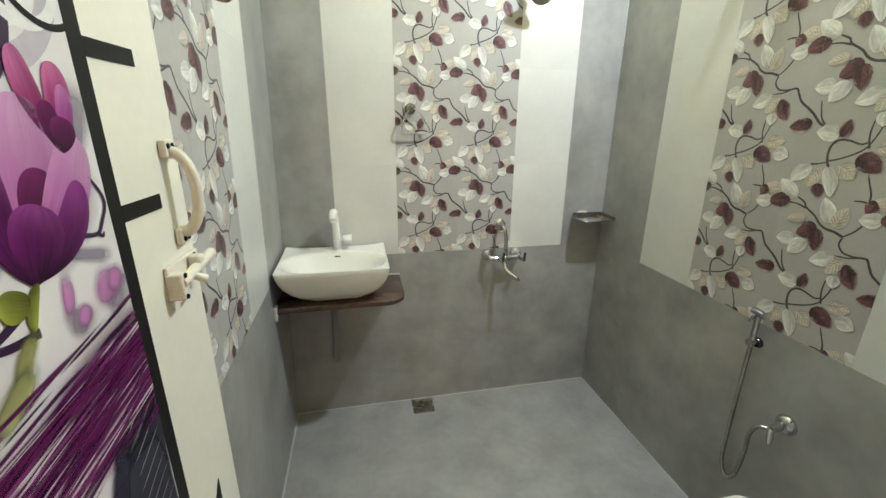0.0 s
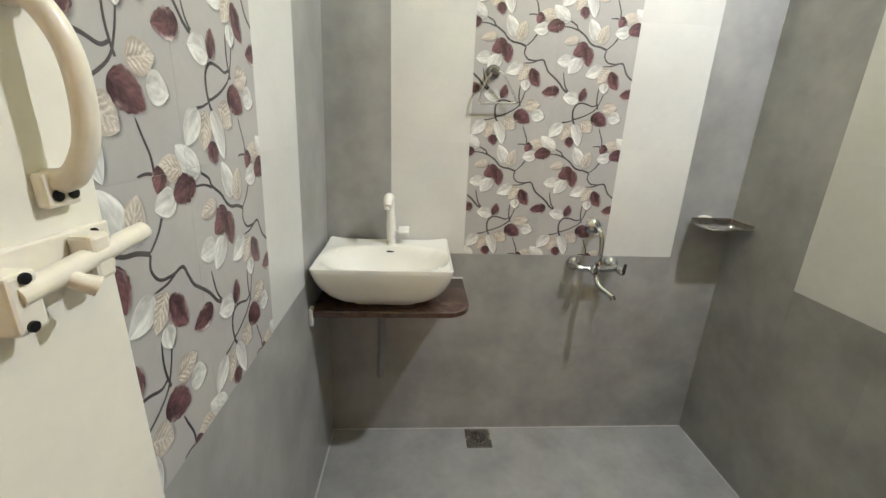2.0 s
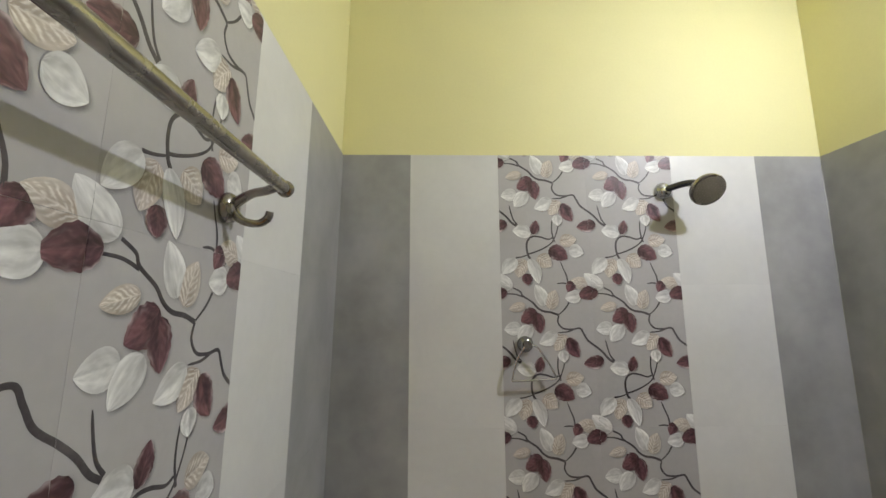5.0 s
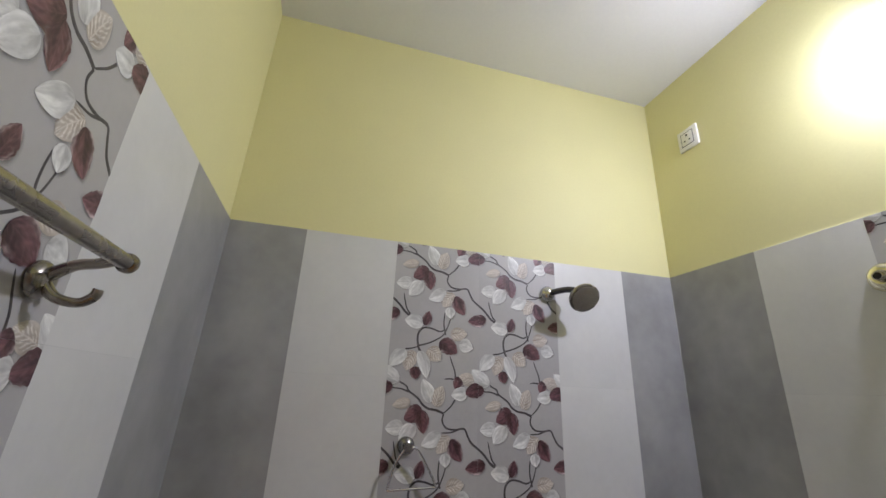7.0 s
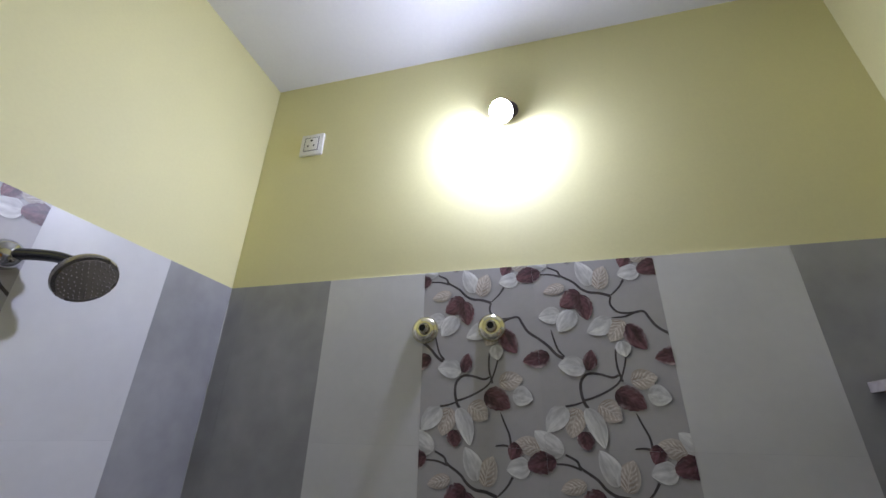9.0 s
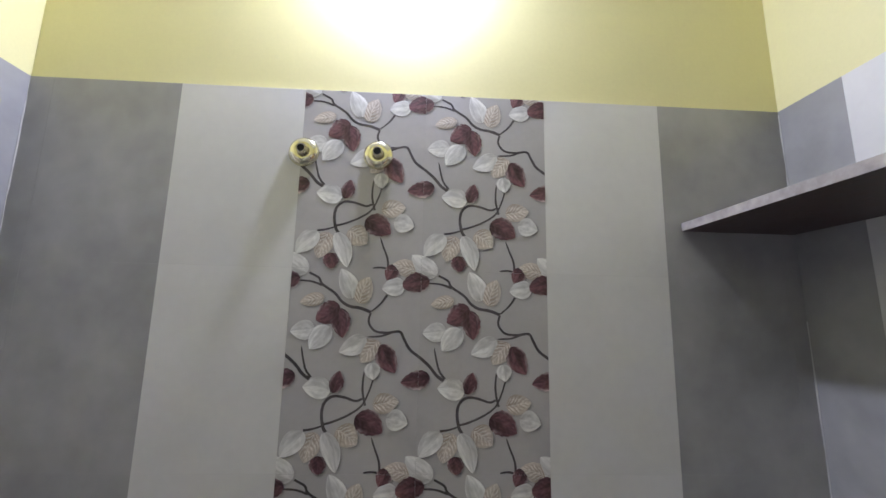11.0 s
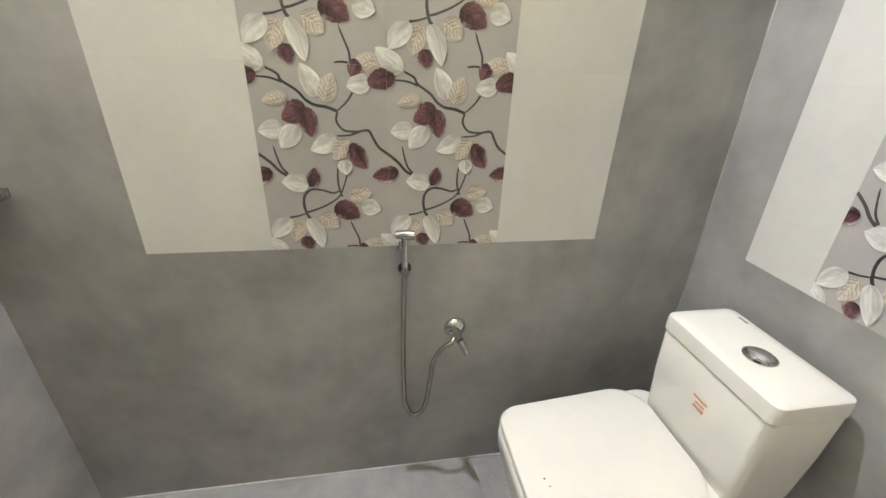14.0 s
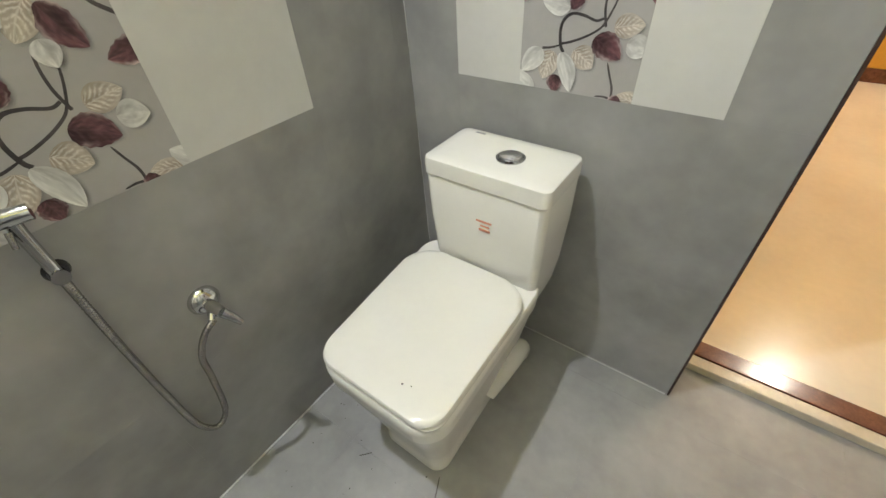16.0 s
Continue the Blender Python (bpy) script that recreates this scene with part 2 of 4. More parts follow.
STEM = mat("print_stem", (0.070, 0.061, 0.062), 0.4, scale=14, vary=0.45, fine=150, fine_vary=0.2)
# dark ink for the leaves' drop shadows, which belong to the tile's artwork
DROP_SHADOW_INK = wash_ink("print_leaf_drop_shadow", (0.115, 0.10, 0.095), 0.72)


# ---- mesh helpers ----
def thing(name, label, category, group="", kind="", at=(0, 0, 0)):
    e = new(name)
    e.matrix_basis = Matrix.Translation(at)
    return tagged(e, label, category, group, kind)


def part(name, bm, material, parent, label="", smooth=False):
    """Links a bmesh, given in world metres, as one mesh object under a thing or a part."""
    if isinstance(bm, bmesh.types.BMesh):
        me = bpy.data.meshes.new(name)
        bmesh.ops.recalc_face_normals(bm, faces=bm.faces)
        bm.to_mesh(me)
        bm.free()
        for p in me.polygons:
            p.use_smooth = smooth
        if smooth:
            me.set_sharp_from_angle(angle=radians(38))
    else:
        me = bm
    for m in material if isinstance(material, (list, tuple)) else [material]:
        me.materials.append(m)
    ob = new(name, me)
    if parent:
        bpy.context.view_layer.update()
        ob.parent = parent
        ob.matrix_parent_inverse = parent.matrix_world.inverted()
    if label:
        ob["label"] = label
    return ob


def solo(name, bm, material, label, category, kind="", smooth=False, group=""):
    return tagged(part(name, bm, material, None, "", smooth), label, category, group, kind)


def box(x0, x1, y0, y1, z0, z1, bevel=0.0, seg=2, bm=None):
    bm = bm or bmesh.new()
    r = bmesh.ops.create_cube(bm, size=1.0, matrix=Matrix.LocRotScale(((x0 + x1) / 2, (y0 + y1) / 2, (z0 + z1) / 2), None, (x1 - x0, y1 - y0, z1 - z0)))
    if bevel:
        es = {e for v in r["verts"] for e in v.link_edges}
        bmesh.ops.bevel(bm, geom=list(es), offset=bevel, segments=seg, affect="EDGES", profile=0.5)
    return bm


def tube(points, radius, sides=14, bm=None, cap=True, smooth_steps=0):
    """A round bar along points; radius is a number or one for each point."""
    pts = [Vector(p) for p in points]
    rad = list(radius) if isinstance(radius, (list, tuple)) else [radius] * len(pts)
    if smooth_steps:
        out, orad = [], []
        for i in range(len(pts) - 1):
            p0, p1, p2, p3 = pts[max(i - 1, 0)], pts[i], pts[i + 1], pts[min(i + 2, len(pts) - 1)]
            for k in range(smooth_steps):
                s = k / smooth_steps
                out.append(0.5 * (2 * p1 + (p2 - p0) * s + (2 * p0 - 5 * p1 + 4 * p2 - p3) * s * s + (3 * p1 - p0 - 3 * p2 + p3) * s ** 3))
                orad.append(rad[i] * (1 - s) + rad[i + 1] * s)
        pts, rad = out + [pts[-1]], orad + [rad[-1]]
    bm = bm or bmesh.new()
    rings, side = [], None
    for i, p in enumerate(pts):
        d = (pts[min(i + 1, len(pts) - 1)] - pts[max(i - 1, 0)]).normalized()
        if side is None:
            side = d.orthogonal().normalized()
        side = (side - d * side.dot(d)).normalized()
        other = d.cross(side)
        rings.append([bm.verts.new(p + rad[i] * (math.cos(a) * side + math.sin(a) * other)) for a in (2 * math.pi * k / sides for k in range(sides))])
    for a, b in zip(rings, rings[1:]):
        for k in range(sides):
            bm.faces.new((a[k], a[(k + 1) % sides], b[(k + 1) % sides], b[k]))
    if cap:
        bm.faces.new(rings[0][::-1])
        bm.faces.new(rings[-1])
    return bm


def lathe(profile, origin, axis, sides=28, bm=None):
    """Turns (radius, height) pairs about an axis through origin."""
    bm = bm or bmesh.new()
    rot = Vector(axis).normalized().to_track_quat("Z", "Y")
    rings = []
    for r, h in profile:
        r = max(r, 0.0002)
        rings.append([bm.verts.new(Vector(origin) + rot @ Vector((r * math.cos(a), r * math.sin(a), h))) for a in (2 * math.pi * k / sides for k in range(sides))])
    for a, b in zip(rings, rings[1:]):
        for k in range(sides):
            bm.faces.new((a[k], a[(k + 1) % sides], b[(k + 1) % sides], b[k]))
    bm.faces.new(rings[0][::-1])
    bm.faces.new(rings[-1])
    return bm


def squircle(cx, cy, hx, hy, z, corner, n=10):
    """A rounded rectangle at height z; corner is a radius or four (front-right, back-right, back-left, front-left)."""
    c = corner if isinstance(corner, (list, tuple)) else [corner] * 4
    out = []
    for i, (sx, sy, a0) in enumerate(((1, -1, -90), (1, 1, 0), (-1, 1, 90), (-1, -1, 180))):
        r = min(c[i], hx, hy)
        for k in range(n + 1):
            a = radians(a0 + 90 * k / n)
            out.append(Vector((cx + sx * (hx - r) + r * math.cos(a), cy + sy * (hy - r) + r * math.sin(a), z)))
    return out


def loft(rings, bm=None, close=True):
    bm = bm or bmesh.new()
    vs = [[bm.verts.new(p) for p in ring] for ring in rings]
    n = len(vs[0])
    for a, b in zip(vs, vs[1:]):
        for k in range(n):
            bm.faces.new((a[k], a[(k + 1) % n], b[(k + 1) % n], b[k]))
    if close:
        bm.faces.new(vs[0][::-1])
        bm.faces.new(vs[-1])
    return bm


# ---- the printed tile ----
TW, TH = 0.302, 0.45


def leaf_strip(bm, base, tip, width, index, lift, foot=0.55, point=0.8, bend=0.0, bulge=0.0004, rows=12, grow=0.0, flip=1, teeth=0.0):
    """One printed leaf from its base to its tip. foot and point: how round (low) or narrow (high) its two ends are."""
    uv = bm.loops.layers.uv.verify()
    (x0, z0), (x1, z1) = base, tip
    length = math.hypot(x1 - x0, z1 - z0)
    ax, az = (x1 - x0) / length, (z1 - z0) / length
    x0, z0, length = x0 - ax * grow, z0 - az * grow, length + 2 * grow
    most = (foot / (foot + point)) ** foot * (point / (foot + point)) ** point
    grid = []
    for i in range(rows + 1):
        s = (1 - math.cos(math.pi * i / rows)) / 2
        w = s ** foot * (1 - s) ** point / most * (width / 2 + grow)
        if teeth:
            w *= 1 + teeth * (i % 2)
        off = bend * length * 4 * s * (1 - s)
        line = []
        for u in (-1, -0.5, 0, 0.5, 1):
            lx, lz = u * w + off, s * length
            h = lift + bulge * (1 - abs(u)) * math.sin(math.pi * s)
            line.append((bm.verts.new((x0 + lx * az + lz * ax, -h, z0 - lx * ax + lz * az)), (u * flip, s)))
        grid.append(line)
    for i in range(rows):
        for j in range(4):
            q = (grid[i][j], grid[i][j + 1], grid[i + 1][j + 1], grid[i + 1][j])
            f = bm.faces.new([v[0] for v in q])
            f.material_index = index
            f.smooth = True
            for lp, v in zip(f.loops, q):
                lp[uv].uv = v[1]


def stem_strip(bm, pts, w0, w1, index, lift, steps=8, ends=False):
    p = [Vector((a, 0, b)) for a, b in pts]
    line = []
    for i in range(len(p) - 1):
        p0, p1, p2, p3 = p[max(i - 1, 0)], p[i], p[i + 1], p[min(i + 2, len(p) - 1)]
        for k in range(steps):
            s = k / steps
            line.append(0.5 * (2 * p1 + (p2 - p0) * s + (2 * p0 - 5 * p1 + 4 * p2 - p3) * s * s + (3 * p1 - p0 - 3 * p2 + p3) * s ** 3))
    line.append(p[-1])
    rows = []
    for i, q in enumerate(line):
        d = (line[min(i + 1, len(line) - 1)] - line[max(i - 1, 0)]).normalized()
        f = i / (len(line) - 1)
        s = Vector((-d.z, 0, d.x)) * (w0 + (w1 - w0) * f) * (min(1.0, 0.35 + 4 * f) if ends else 1.0) / 2
        rows.append([bm.verts.new(q + k * s + Vector((0, -lift - (0.0003 if k == 0 else 0), 0))) for k in (-1, 0, 1)])
    for a, b in zip(rows, rows[1:]):
        for k in (0, 1):
            f = bm.faces.new((a[k], a[k + 1], b[k + 1], b[k]))
            f.material_index = index
            f.smooth = True


# leaves of one tile: base and tip, across and up, and width (mm)
WHITES = ((338, 439, 279, 487, 50), (264, 415, 211, 405, 45), (143, 381, 114, 450, 44), (62, 312, 7, 304, 45), (96, 315, 53, 265, 48), (180, 292, 120, 259, 45), (195, 237, 200, 199, 36), (106, 174, 44, 183, 49), (233, 117, 281, 106, 47), (54, 87, 5, 35, 46), (98, 86, 127, 3, 41))
CREAMS = ((290, 447, 233, 463, 42), (160, 370, 181, 432, 48), (79, 383, 24, 369, 32), (209, 285, 170, 237, 50), (202, 143, 260, 153, 46), (79, 86, 58, 23, 49), (125, 92, 171, 61, 53))
MAUVES = ((241, 461, 222, 425, 35), (322, 427, 255, 412, 45), (114, 366, 63, 329, 50), (115, 358, 126, 291, 42), (215, 277, 249, 215, 46), (328, 207, 262, 194, 41), (111, 170, 125, 218, 32), (165, 120, 226, 86, 53), (87, 37, 91, -2, 37))
# twigs of one tile (mm)
BRANCHES = (((41, 439), (64, 427), (72, 413), (102, 393), (119, 374), (138, 363), (163, 359), (188, 350)), ((-3, 420), (43, 419), (72, 410)), ((189, 352), (210, 371), (224, 391)), ((188, 349), (184, 328), (199, 308), (228, 304), (256, 307), (267, 290), (280, 268), (305, 249), (326, 231), (344, 210), (360, 199)))
TWIGS = (((182, 294), (213, 296), (235, 304)), ((35, 271), (40, 246), (48, 220), (61, 203)), ((183, 230), (178, 203), (178, 173), (185, 143)), ((200, 199), (192, 173), (177, 143), (149, 123), (114, 108), (94, 103)), ((178, 158), (163, 153), (136, 161), (111, 162), (94, 147), (90, 123), (95, 97), (102, 86)), ((94, 100), (72, 93), (52, 90)), ((202, 76), (210, 54), (221, 26), (223, -1)), ((187, 3), (206, 5), (223, 2)))


def tile_print(name, width):
    """The flowering twig of one printed tile, cut off at the tile's edges; origin at its lower left corner."""
    bm = bmesh.new()
    for dx in (-302, 0, 302):
        for dz in (-450, 0, 450):
            for st in (*BRANCHES, *TWIGS):
                if any(-20 < a + dx < 322 and -20 < b + dz < 470 for a, b in st):
                    thick = 0.0068 if len(st) > 6 else 0.0050
                    stem_strip(bm, [((a + dx) / 1000, (b + dz) / 1000) for a, b in st], thick * 0.72, thick * 1.1, 3, 0.0001, ends=st in TWIGS and len(st) < 5)
            for table, index in ((CREAMS, 1), (WHITES, 0), (MAUVES, 2)):
                for i, (a, b, c, d, wd) in enumerate(table):
                    if -60 < (a + c) / 2 + dx < 362 and -60 < (b + d) / 2 + dz < 510:
                        lift = 0.0003 + 0.00002 * (i * 3 + index)
                        base, tip = ((a + dx) / 1000, (b + dz) / 1000), ((c + dx) / 1000, (d + dz) / 1000)
                        # printed drop shadow: a grown dark copy of the leaf, shifted right and down
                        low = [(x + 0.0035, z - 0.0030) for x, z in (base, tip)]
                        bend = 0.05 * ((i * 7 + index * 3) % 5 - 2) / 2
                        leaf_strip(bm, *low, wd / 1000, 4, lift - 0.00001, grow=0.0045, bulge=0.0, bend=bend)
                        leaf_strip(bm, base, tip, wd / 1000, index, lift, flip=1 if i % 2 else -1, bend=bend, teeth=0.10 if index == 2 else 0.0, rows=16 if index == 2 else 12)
    for co, no in (((0.0002, 0, 0), (-1, 0, 0)), ((width - 0.0002, 0, 0), (1, 0, 0)), ((0, 0, 0.0002), (0, 0, -1)), ((0, 0, TH - 0.0002), (0, 0, 1))):
        bmesh.ops.bisect_plane(bm, geom=bm.verts[:] + bm.edges[:] + bm.faces[:], plane_co=co, plane_no=no, clear_outer=True)
    me = bpy.data.meshes.new(name)
    bm.to_mesh(me)
    bm.free()
    for m in (LEAF_WHITE, LEAF_CREAM, LEAF_MAUVE, STEM, DROP_SHADOW_INK):
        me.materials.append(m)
    return me


PRINT_FULL = tile_print("print", TW)
TILE_MESH = {}


def tile_mesh(w, h, t, gap=0.0002):
    key = (round(w, 4), round(h, 4), t)
    if key not in TILE_MESH:
        bm = box(gap / 2, w - gap / 2, 0, t, gap / 2, h - gap / 2, 0.00012, 1)
        me = bpy.data.meshes.new("tile")
        bm.to_mesh(me)
        bm.free()
        TILE_MESH[key] = me
    return TILE_MESH[key]


TILE_OB = {}


def lay(name, me, material, parent, m):
    """A piece that shares its mesh with others of its size and look."""
    key = (me.name, material.name if material else "")
    if key not in TILE_OB:
        c = me.copy() if material else me
        if material:
            c.materials.append(material)
        TILE_OB[key] = c
    ob = new(name, TILE_OB[key])
    ob.parent = parent
    ob.matrix_basis = m
    return ob


def tiled_wall(wall, cols):
    """Tiles in the wall's own frame: x along the wall, y into it, z up. cols: (from, to, look of the upper rows)."""
    for x0, x1, kind in cols:
        for r in range(5):
            z0 = r * 0.45
            k = kind if r >= 2 else "G"
            m = pose(x0, 0, z0)
            tile = lay("tile", tile_mesh(x1 - x0, 0.45, 0.006), {"G": GREY, "W": WHITE, "F": PRINT_BED}[k], wall, m)
            if k == "F":
                me = PRINT_FULL if x1 - x0 > 0.3 else PRINT_CUT
                pr = lay("leaf_print", me, None, tile, Matrix())
                pr["label"] = "printed twig with white, beige and mauve leaves"


PRINT_CUT = tile_print("print_cut", 0.268)


def wall_frame(name, m, label):
    e = tagged(new(name), label, "wall", "", "structure")
    e.matrix_basis = m
    return e


def wall_slab(parent, x0, x1, z0, z1, thick, material, name="plaster"):
    bm = box(x0, x1, 0.006, thick, z0, z1)
    me = bpy.data.meshes.new(name)
    bm.to_mesh(me)
    bm.free()
    me.materials.append(material)
    ob = new(name, me)
    ob.parent = parent
    return ob


def grout_bed(parent, x0, x1, z0, z1):
    bm = box(x0, x1, 0.0003, 0.0058, z0, z1)
    me = bpy.data.meshes.new("grout")
    bm.to_mesh(me)
    bm.free()
    me.materials.append(GROUT)
    ob = new("grout", me)
    ob.parent = parent
    return ob


# ---- the room ----
X0 = -0.048   # foot of the leaning left wall
up_left = math.degrees(math.atan(LEAN))
north = wall_frame("wall_north", pose(0, 0, 0), "tiled bathroom wall with yellow paint above")
wall_slab(north, -0.2, W + 0.15, 0, CEIL + 0.02, 0.13, YELLOW)
grout_bed(north, -0.06, W, 0, TOP - 0.004)
east = wall_frame("wall_east", pose(W, 0, 0, 0, 0, -90), "tiled bathroom wall with yellow paint above")
wall_slab(east, -0.005, 2.06, 0, CEIL + 0.02, 0.13, YELLOW)
grout_bed(east, 0.0, 1.95, 0, TOP - 0.004)
west = wall_frame("wall_west", pose(X0, -1.97, 0) @ Matrix.Rotation(radians(90), 4, "Z") @ Matrix.Rotation(radians(up_left), 4, "X"), "tiled bathroom wall with yellow paint above")
wall_slab(west, -0.1, 1.975, -0.02, CEIL + 0.05, 0.13, YELLOW)
grout_bed(west, 0.0, 1.97, 0, TOP - 0.004)
Y0 = -1.945   # foot of the leaning door wall
south = wall_frame("wall_south", pose(W, Y0, 0) @ Matrix.Rotation(radians(180), 4, "Z") @ Matrix.Rotation(radians(up_left), 4, "X"), "tiled bathroom wall with a doorway")
JAMB = W - 0.735      # where the doorway begins, along the door wall
DOOR_H = 2.03
wall_slab(south, -0.1, JAMB, -0.02, CEIL + 0.05, 0.12, YELLOW)
wall_slab(south, JAMB, W + 0.1, DOOR_H, CEIL + 0.05, 0.12, YELLOW, "lintel")
wall_slab(south, W + 0.02, W + 0.15, 0, DOOR_H, 0.12, YELLOW, "door_side")
grout_bed(south, 0.0, JAMB - 0.001, 0, TOP - 0.004)
grout_bed(south, JAMB - 0.001, W + 0.02, DOOR_H + 0.002, TOP - 0.004)

solo("ceiling", box(-0.2, W + 0.15, -2.1, 0.15, CEIL, CEIL + 0.12), CEILING_WHITE, "plain white painted ceiling", "ceiling", "structure")

# ---- floor and the room outside the doorway ----
YS = -2.085   # edge of the bathroom floor, under the doorway
floor = solo("floor", box(-0.06, W + 0.004, YS, 0.004, -0.08, -0.009), FLOOR_TILE, "grey matt tiled bathroom floor, slightly dusty", "floor", "structure")
seal = bmesh.new()
box(-0.05, W, -0.0045, -0.0005, 0, 0.003, bm=seal)
box(W - 0.0045, W - 0.0005, -1.93, -0.008, 0, 0.004, bm=seal)
box(-0.047, -0.041, -1.93, -0.008, 0, 0.004, bm=seal)
box(0.74, W - 0.008, Y0 + 0.001, Y0 + 0.004, 0, 0.004, bm=seal)
part("joint_cement", seal, CEMENT, floor, "pale cement line along the foot of the walls")

threshold = thing("threshold", "cream stone door sill with a brown granite strip", "door sill", kind="structure", at=(0.38, -2.12, 0))
part("sill_stone", box(-0.03, 0.735, YS - 0.045, YS - 0.001, -0.06, 0.028, 0.003), SILL_STONE, threshold)
part("granite_strip", box(-0.03, 0.735, YS - 0.115, YS - 0.0455, -0.06, 0.032, 0.003), BROWN_STRIP, threshold, "polished brown granite strip")
solo("floor_outside", box(-1.6, 2.6, -5.5, YS - 0.1155, -0.06, 0.03), BEIGE_FLOOR, "polished beige tiled floor of the next room", "floor", "structure")
solo("wall_outside_left", box(-1.72, -1.6, -5.5, -2.06, 0, 2.9), OUTER_PAINT, "warm cream painted wall", "wall", "structure")
solo("wall_outside_right", box(2.6, 2.72, -5.5, -2.06, 0, 2.9), OUTER_PAINT, "warm cream painted wall", "wall", "structure")
solo("wall_outside_back", box(-1.72, 2.72, -5.62, -5.5, 0, 2.9), ORANGE_PAINT, "bright orange painted wall", "wall", "structure")
solo("wall_outside_front", box(-1.72, -0.2, -2.085, -2.0, 0, 2.9), OUTER_PAINT, "warm cream painted wall", "wall", "structure")
solo("wall_outside_front", box(W + 0.15, 2.72, -2.085, -2.0, 0, 2.9), OUTER_PAINT, "warm cream painted wall", "wall", "structure")
solo("ceiling_outside", box(-1.72, 2.72, -5.62, -2.06, 2.9, 3.0), CEILING_WHITE, "plain white painted ceiling", "ceiling", "structure")
solo("baseboard", box(-1.6, 2.6, -5.5, -5.488, 0.03, 0.13), BROWN_STRIP, "brown stone skirting below an orange wall", "baseboard", "structure")
tube_light = thing("ceiling_light", "lit warm tube light below the ceiling of the next room", "ceiling light", at=(-0.4, -4.9, 2.9))
part("housing", box(-0.43, -0.37, -5.22, -4.58, 2.86, 2.9, 0.004), PLASTIC, tube_light)
for y in (-5.17, -4.63):
    part("lamp_holder", box(-0.415, -0.385, y - 0.012, y + 0.012, 2.82, 2.86, 0.002), PLASTIC, tube_light)
part("tube", tube([(-0.4, -5.16, 2.835), (-0.4, -4.64, 2.835)], 0.015, 12), glow("warm_tube", (1.0, 0.90, 0.76), OUTER_GLOW), tube_light, "glowing warm tube", True)

# jamb trim: a thin dark stone edge round the doorway
jamb = thing("door_frame", "thin brown stone edging of a doorway", "door frame", kind="structure", at=(0.38, -2.0, 0))
part("jamb_post", box(0.727, 0.745, -2.055, -1.99, 0.0, DOOR_H, 0.002), DARK_GRANITE, jamb)
part("head_piece", box(0.0, 0.727, -2.055, -1.99, DOOR_H - 0.018, DOOR_H, 0.002), DARK_GRANITE, jamb)
part("jamb_post", box(-0.035, -0.001, -2.055, -1.99, 0.0, DOOR_H, 0.002), DARK_GRANITE, jamb)

edge = box(0.7285, 0.7345, -1.988, Y0 + 0.0015, 0.0, DOOR_H - 0.02)
for v in edge.verts:
    v.co.y += LEAN * v.co.z if v.co.y > -1.97 else 0.0
part("edge_strip", edge, DARK_GRANITE, jamb, "dark brown strip at the end of the tiles")

# ---- the door, pushed open against the left wall ----
DOOR = pose(0.03, -1.93, 0) @ Matrix.Rotation(radians(90 - 2.9), 4, "Z")
door = thing("door_1", "open cream bathroom door printed with large purple magnolias", "door", kind="structure", at=(0.03, -1.93, 0.0))


def on_door(name, bm, material, parent=door, label="", smooth=False):
    bm.transform(DOOR)
    return part(name, bm, material, parent, label, smooth)


def slab(u0, u1, z0, z1, d0, d1, bevel=0.0):
    return box(u0, u1, -d1, -d0, z0, z1, bevel)


LEAF_W = 0.675
on_door("leaf", slab(0, LEAF_W, 0.012, 1.985, -0.028, 0.0, 0.002), DOOR_CREAM)
GROUND = mat("lilac_white_print", (0.76, 0.73, 0.755), 0.3, scale=7, vary=0.07, fine_vary=0.01)
NAVY = petal_ink("print_navy", (0.010, 0.011, 0.022), (0.012, 0.013, 0.030), (0.03, 0.033, 0.055), (0.015, 0.015, 0.03), side=0.3, edge=0.5, fade=0.22)
PALE_VIOLET = mat("print_pale_violet", (0.50, 0.46, 0.53), 0.3, vary=0.05)
RING_WHITE = mat("print_ring_white", (0.82, 0.81, 0.82), 0.3, vary=0.02)
PETAL_A = petal_ink("print_petal_violet", (0.012, 0.001, 0.012), (0.085, 0.004, 0.080), (0.27, 0.045, 0.25), (0.15, 0.012, 0.14))
PETAL_B = petal_ink("print_petal_pink", (0.07, 0.002, 0.055), (0.30, 0.05, 0.25), (0.52, 0.20, 0.46), (0.40, 0.10, 0.35))
PETAL_C = petal_ink("print_petal_dark", (0.012, 0.001, 0.012), (0.075, 0.003, 0.05), (0.17, 0.012, 0.12), (0.10, 0.004, 0.07))
PETAL_D = petal_ink("print_petal_magenta", (0.03, 0.002, 0.02), (0.26, 0.02, 0.13), (0.58, 0.16, 0.36), (0.40, 0.06, 0.22))
PETAL_E = petal_ink("print_petal_blur", (0.50, 0.24, 0.46), (0.55, 0.22, 0.50), (0.66, 0.40, 0.62), (0.50, 0.18, 0.46), fade=0.85)
PETAL_L = petal_ink("print_petal_lilac", (0.14, 0.008, 0.12), (0.44, 0.15, 0.39), (0.60, 0.32, 0.55), (0.50, 0.20, 0.45), side=0.15)
GREEN = petal_ink("print_green_leaf", (0.10, 0.10, 0.02), (0.20, 0.23, 0.035), (0.34, 0.38, 0.07), (0.26, 0.28, 0.05), side=0.4)
GREEN_BLUR = petal_ink("print_green_blur", (0.22, 0.24, 0.06), (0.36, 0.36, 0.14), (0.55, 0.53, 0.36), (0.40, 0.40, 0.2), fade=0.7)
TWIG = mat("print_twig", (0.035, 0.012, 0.05), 0.3, vary=0.3)
